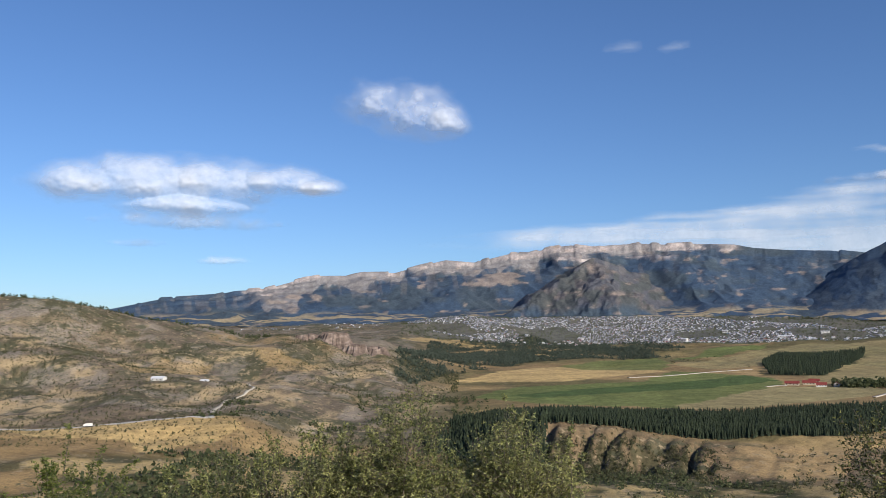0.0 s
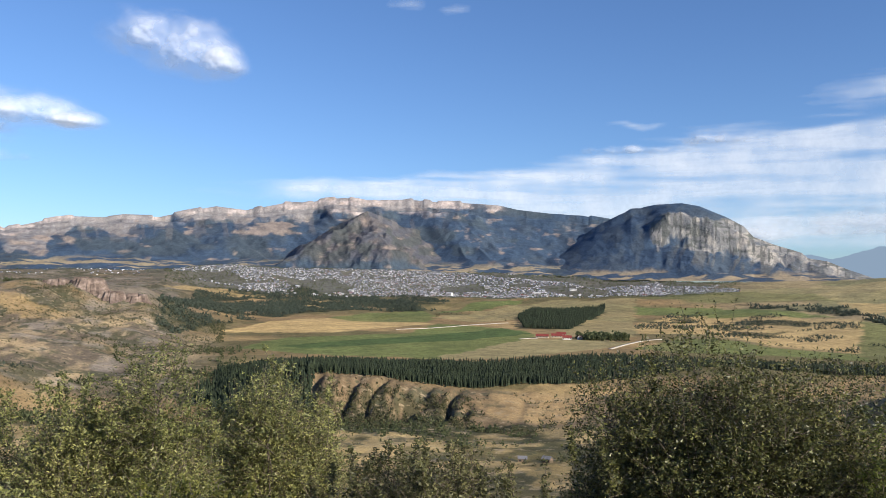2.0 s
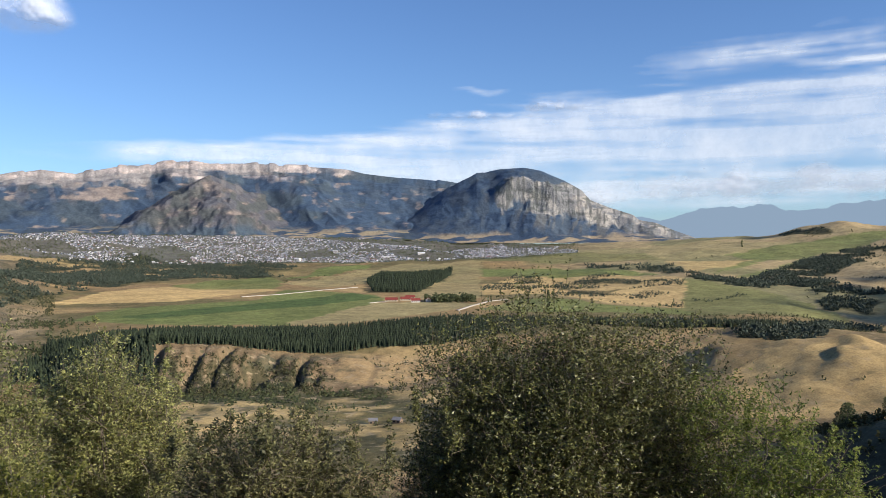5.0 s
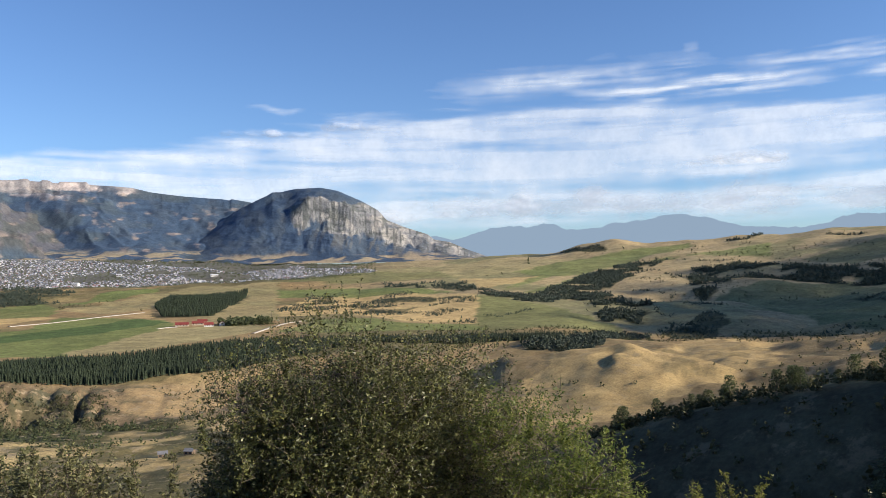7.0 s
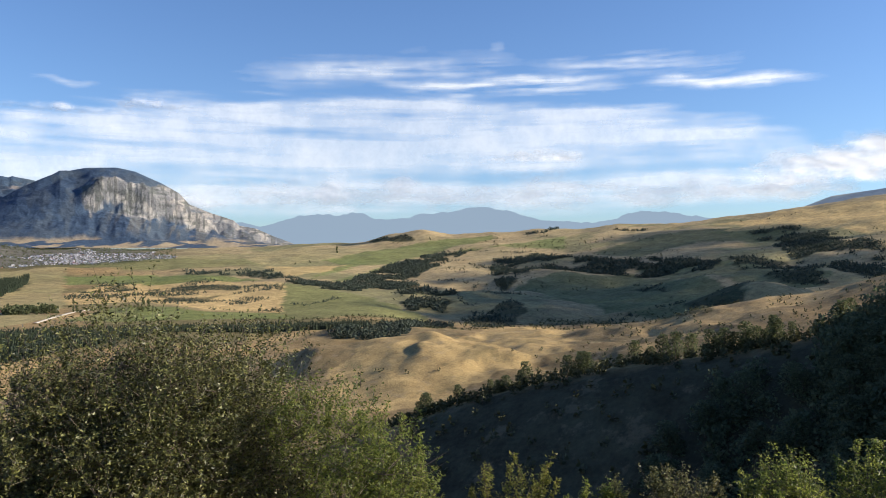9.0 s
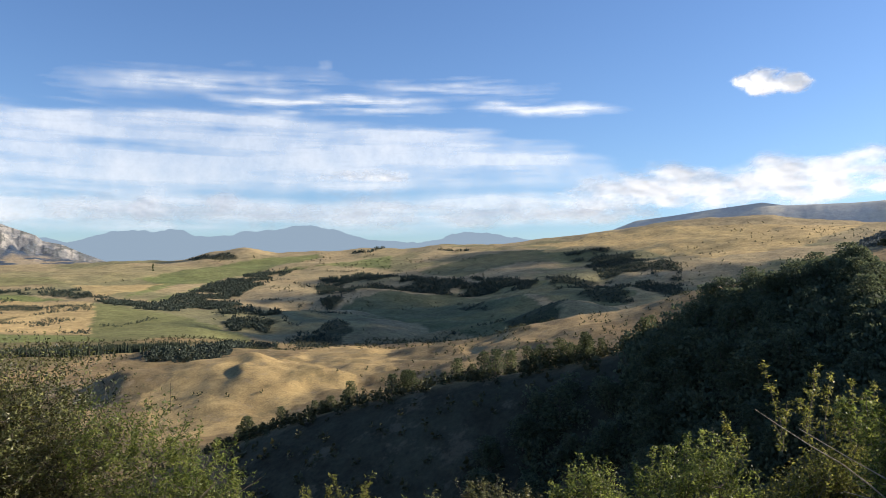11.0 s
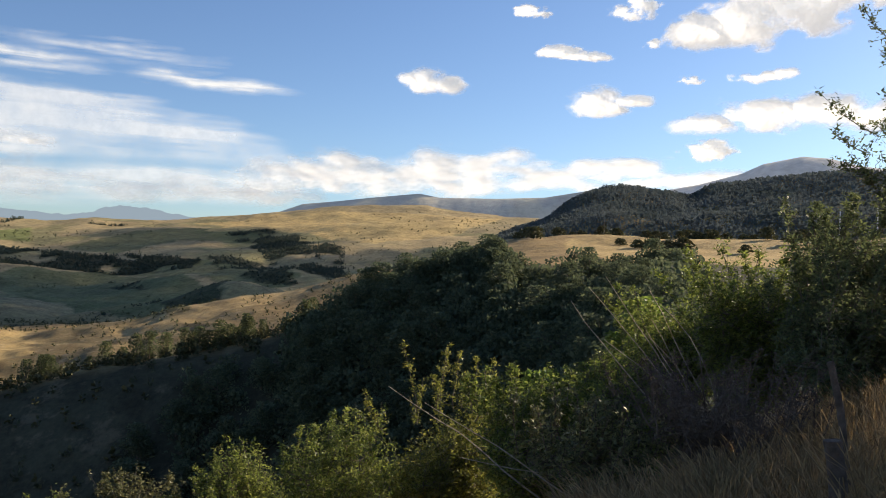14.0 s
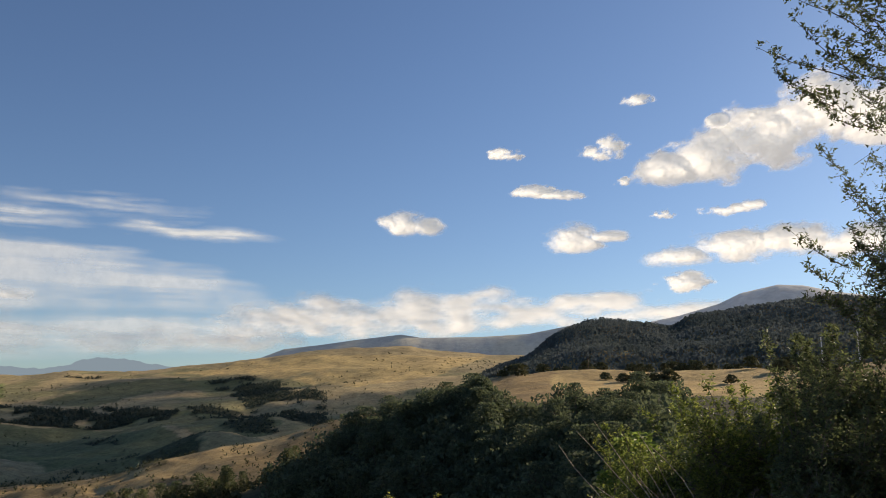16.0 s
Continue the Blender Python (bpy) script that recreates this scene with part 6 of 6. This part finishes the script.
shrub("tall_bush", 106.5, 11, 1.25, 2.2, 331, FRESH_LEAF, "tall dark green bush beside the fence", leaf=0.046, leaves=38500, lobes=13, shoots=16, shoot=0.6, full=0.6)
shrub("tall_bush", 112, 10.2, 1.75, 2.0, 333, FRESH_LEAF, "dark green bush with long arching twigs", leaf=0.046, leaves=38500, lobes=13, shoots=18, shoot=0.6, full=0.6)
shrub("tall_bush", 117.3, 8.8, 1.60, 1.9, 334, SHADE_LEAF, "dark green bush behind the fence posts", leaf=0.046, leaves=28000, lobes=10, shoots=16, shoot=0.6, full=0.6)
shrub("tall_bush", 114.7, 11.2, 1.55, 2.4, 345, FRESH_LEAF, "broad green bush on the bank behind the fence", leaf=0.046, leaves=34000, lobes=13, shoots=18, shoot=0.6, full=0.6)
shrub("tall_bush", 119.3, 10.4, 2.4, 2.6, 347, SHADE_LEAF, "dense dark bush below the tall tree", leaf=0.05, leaves=30000, lobes=13, shoots=20, shoot=0.7, full=0.6)
shrub("dry_bush", 110.5, 6.6, 0.66, 1.7, 335, DRY_STEM, "dark brown withered bush of tangled stalks", leaf=0.03, leaves=20000, lobes=12, shoots=60, shoot=0.5, wood=DRY_STEM, slim=0.25, full=0.4)
shrub("dry_bush", 102.2, 6.8, 0.34, 1.5, 337, GREY_LEAF, "half-dry bush of pale stalks and leaves", leaf=0.04, leaves=10500, lobes=8, shoots=30, shoot=0.45, wood=DRY_STEM, full=0.4)
shrub("tall_bush", 124.2, 9.3, 3.9, 2.1, 349, SHADE_LEAF, "slim leafy young tree beside the tall tree", category="tree", leaf=0.043, leaves=42000, lobes=20, shoots=60, shoot=0.6, low=0.25, full=0.5, trunk=0.05)
shrub("large_tree", 131.2, 9, 6.6, 4.4, 341, SHADE_LEAF, "tall dark tree with spreading twiggy boughs", category="tree", leaf=0.043, leaves=120000, lobes=46, shoots=150, shoot=0.85, low=0.07, full=0.5, trunk=0.13)
shrub("low_bush", 121.4, 9.8, 1.6, 2.2, 343, SHADE_LEAF, "dark green bush under the tall tree", low=0.0, leaf=0.044, leaves=26000, lobes=8, shoots=10, shoot=0.4)

CANE = plain_material("pale_cane", (0.36, 0.29, 0.21), 0.8, 30, 0.3)
# long bare canes that stick out of the bushes
cane_rng = np.random.default_rng(51)
for az, r, dx, n in ((104.0, 7.0, -0.9, 3), (112.0, 7.6, -0.35, 9)):
    x, y, z = plot(az, r)
    c = thing("dry_canes", pose(x, y, z), "long bare pale canes leaning out of the bushes", "canes")
    paths = []
    for k in range(n):
        way = np.array((0.2, 1.0, 0)) * abs(dx) * cane_rng.uniform(0.6, 1.2) + np.array((cane_rng.normal(0, 0.12), 0, 0.62))
        way /= np.linalg.norm(way)
        p, _ = limb(cane_rng, (cane_rng.normal(0, 0.3), cane_rng.normal(0, 0.3), 0), way, cane_rng.uniform(1.4, 2.0), 0.05, 8, -0.3)
        paths.append((p, np.linspace(0.009, 0.003, 9)))
    for path in paths:
        v, f = tubes([path], 5)
        part("cane", mesh_of("cane", v, f, CANE), c)

# weathered fence posts in the dry grass
POST = plain_material("weathered_post", (0.15, 0.11, 0.085), 0.9, 14, 0.45, 0.02)
for az, r, top, rad, tilt, label in ((118.6, 5.2, 1.15, 0.020, -9, "thin leaning weathered fence post"), (121.9, 5.5, 1.16, 0.022, -11, "dark weathered fence post leaning in grass"), (118.2, 4.4, 0.85, 0.042, -3, "short thick sawn fence post")):
    x, y, z = plot(az, r)
    tall = top - z + 0.08
    post = thing("fence_post", pose(x, y, z - 0.08, tilt, 0, 0), label, "fence post", "fence posts")
    pr = np.random.default_rng(int(az))
    zz = np.linspace(-0.2, tall, 9)
    p = np.c_[pr.normal(0, 0.006, 9), pr.normal(0, 0.006, 9), zz]
    v, f = tubes([(p, rad * pr.uniform(0.9, 1.1, 9)), (np.array([[0, 0, tall - 0.004], [0, 0, tall], [0, 0, tall + 0.003]]) + p[-1] * (1, 1, 0), np.array([rad, rad * 0.6, 0.001]))], 10)
    part("post", mesh_of("post", v, f, POST), post)

# dry grass at the roadside
GRASS_MAT = foliage_material("dry_grass", (0.20, 0.13, 0.072), (0.50, 0.35, 0.20), 0.8, 0.5, 2.0)
grass_rng = np.random.default_rng(61)


def grass(name, n, a0, a1, r0, r1, low, high, label, mat):
    xy = fan(n, a0, a1, r0, r1, grass_rng)
    keep = fbm(xy[:, 0] / 0.7, xy[:, 1] / 0.7, 3, 63) > grass_rng.uniform(-1.0, 0.5, n)
    at = on_land(xy[keep], 0.02)
    n = len(at)
    h = grass_rng.uniform(low, high, n)[:, None]
    bend = grass_rng.normal(0, 0.42, (n, 2))
    side = grass_rng.normal(0, 1, (n, 2))
    side = side / np.linalg.norm(side, axis=1)[:, None] * 0.0032
    pts = []
    for q, wide in ((0, 1), (0.45, 0.9), (0.8, 0.6), (1.0, 0.9)):
        c = at + np.c_[bend * h * q * q, np.ones(n)[:, None] * h * q]
        pts += [c - np.c_[side * wide, np.zeros(n)], c + np.c_[side * wide, np.zeros(n)]]
    v = np.stack(pts, 1).reshape(-1, 3)
    b = (np.arange(n) * 8)[:, None, None]
    f = (b + np.array([(0, 1, 3, 2), (2, 3, 5, 4), (4, 5, 7, 6)])[None]).reshape(-1, 4)
    tagged(new(name, mesh_of(name, v, f, mat)), label, "grass", kind="stuff")


grass("dry_grass", 19000, 111, 136, 3.2, 9, 0.14, 0.46, "tall golden dry grass at the roadside", GRASS_MAT)
grass("dry_grass", 9000, 102, 112, 3.3, 5.8, 0.16, 0.46, "reddish dry grass along the road's edge", GRASS_MAT)
grass("dry_grass", 9000, -32, 102, 4.5, 10, 0.15, 0.4, "dry grass on the steep bank", GRASS_MAT)

# trees of the shaded slope and its crest
slope_rng = np.random.default_rng(71)


def leafy_tree(m, seed, mat, label, group, cards=800, spread=0.36, card=0.042):
    rng = np.random.default_rng(seed)
    t = thing("tree", m, label, "tree", group)
    paths = [(np.array([(0, 0, -0.06), (0.01, 0.01, 0.3), (0.02, -0.01, 0.7)]), np.array((0.028, 0.02, 0.008)))]
    for k in range(6):
        a = k * 1.1 + rng.uniform(0, 0.6)
        p, _ = limb(rng, (0.01, 0, 0.22 + 0.07 * k), (np.cos(a), np.sin(a), 0.7), 0.3, 0.1, 4)
        paths.append((p, np.linspace(0.01, 0.003, 5)))
    v, f = tubes(paths, 5)
    part("trunk", mesh_of("trunk", v, f, BARK), t)
    v, f = clump_shape(rng, cards, spread, 0.98, card)
    lump = 1 + 0.3 * fbm(v[:, 0] * 4 + seed, v[:, 1] * 4 + v[:, 2] * 5, 3, seed)
    v = v * np.c_[lump, lump, np.ones(len(v))]
    v[:, 2] = 0.10 + v[:, 2] * 0.9
    part("crown", mesh_of("crown", v, f, mat), t)
    return t


def stand(protos, xy, lo, hi, rng):
    for k, (x, y, z) in enumerate(on_land(xy, 0.1)):
        s = rng.uniform(lo, hi)
        ob = protos[k % len(protos)] if k < len(protos) else copy_thing(protos[k % len(protos)], pose(0, 0, 0))
        w = s * rng.uniform(0.85, 1.15)
        ob.matrix_basis = pose(x, y, z, 0, 0, rng.uniform(0, 360)) @ Matrix.Diagonal((w, w, s, 1))


protos = [leafy_tree(pose(0, 0, 0), 400 + k, SLOPE_LEAF, "dark leafy tree on the shaded slope", "trees of the shaded slope", 1400, 0.48, 0.036) for k in range(4)]
xy = np.vstack([fan(95, 80, 94, 120, 172, slope_rng), fan(40, 93, 106, 100, 165, slope_rng), fan(20, 66, 82, 120, 165, slope_rng), fan(40, 82, 98, 70, 120, slope_rng)])
stand(protos, xy, 4.6, 7.8, slope_rng)
xy = np.vstack([fan(700, 79, 95, 92, 172, slope_rng), fan(240, 93, 107, 95, 168, slope_rng), fan(120, 72, 82, 120, 165, slope_rng), fan(160, 80, 99, 66, 95, slope_rng)])
THICK_CLUMP = clump_shape(slope_rng, 140, 0.62, 0.95, 0.092)
strewn("slope_wood", THICK_CLUMP, on_land(xy, 0.3), slope_rng.uniform(2.8, 5.6, len(xy)), SLOPE_LEAF, "dense dark wood covering the shaded slope", "trees", slope_rng)
protos = [leafy_tree(pose(0, 0, 0), 420 + k, COPSE, "dark rounded tree standing on the crest", "trees along the crest") for k in range(3)]
crest_az = np.r_[slope_rng.uniform(50, 66, 16), slope_rng.uniform(66, 81, 26)]
crest_r = np.interp(crest_az, (50, 60, 72, 82), (204, 194, 184, 172)) + slope_rng.uniform(-4, 5, len(crest_az))
stand(protos, np.c_[crest_r * np.sin(np.radians(crest_az)), crest_r * np.cos(np.radians(crest_az))], 2.6, 6.4, slope_rng)
protos = [leafy_tree(pose(0, 0, 0), 440 + k, POPLAR, "young bright green poplar catching the sun", "young poplars", 1200, 0.2, 0.028) for k in range(2)]
xy = np.array([plot(a, r)[:2] for a, r in ((94.7, 46), (97.0, 44), (91.2, 40), (102.2, 62), (103.2, 60), (104.0, 63), (89, 62), (98.6, 55), (95.8, 52), (88.2, 45))])
stand(protos, xy, 8, 11, slope_rng)
protos = [leafy_tree(pose(0, 0, 0), 460 + k, SCRUB, "low dark bush on the dry meadow", "bushes on the meadow", 260, 0.8, 0.16) for k in range(2)]
MEADOW_SPOTS = np.array([[float(v) for v in w.split(",")] for w in MEADOW.split()])
spread = np.hypot(*MEADOW_SPOTS.T)
MEADOW_SPOTS = MEADOW_SPOTS * np.minimum(1, 338 / spread)[:, None]
stand(protos, np.vstack([MEADOW_SPOTS, MEADOW_SPOTS[:9] * 0.99 + 3, fan(14, 95, 117, 150, 335, slope_rng)]), 2.4, 4.6, slope_rng)
xy = np.vstack([fan(700, 46, 82, 186, 260, slope_rng), fan(260, 50, 84, 100, 185, slope_rng)])
strewn("slope_scrub", CLUMP, on_land(xy, 0.1), slope_rng.uniform(1.0, 2.6, len(xy)), SCRUB, "low scrub along the slope and crest", "shrubs", slope_rng)

crest_az = slope_rng.uniform(50, 83, 260)
crest_r = np.interp(crest_az, (50, 60, 72, 82), (203, 193, 183, 171)) + slope_rng.normal(0, 3, 260)
strewn("crest_bushes", BIG_CLUMP, on_land(np.c_[crest_r * np.sin(np.radians(crest_az)), crest_r * np.cos(np.radians(crest_az))], 0.1), slope_rng.uniform(1.2, 2.8, 260), SCRUB, "row of bushes along the lit crest", "shrubs", slope_rng)

# poles beyond the meadow
POLE = plain_material("white_pole", (0.75, 0.75, 0.75), 0.5, 1, 0.1)
for az, r, tall, rad, mat, label in ((100.8, 300, 5.5, 0.12, BARK, "wooden pole on the dry meadow"), (115.6, 350, 13, 0.35, POLE, "tall white pole beyond the meadow"), (117.7, 350, 14, 0.35, POLE, "tall white pole behind the tree"), (119.3, 355, 14, 0.35, POLE, "white pole behind the dark tree")):
    x, y, z = plot(az, r)
    pole = thing("pole", pose(x, y, z - 0.2), label, "pole", "poles")
    v, f = tubes([(np.array([(0, 0, 0), (0, 0, tall * 0.5), (0, 0, tall)]), np.array((rad, rad * 0.85, rad * 0.6)))], 8)
    part("shaft", mesh_of("shaft", v, f, mat), pole)
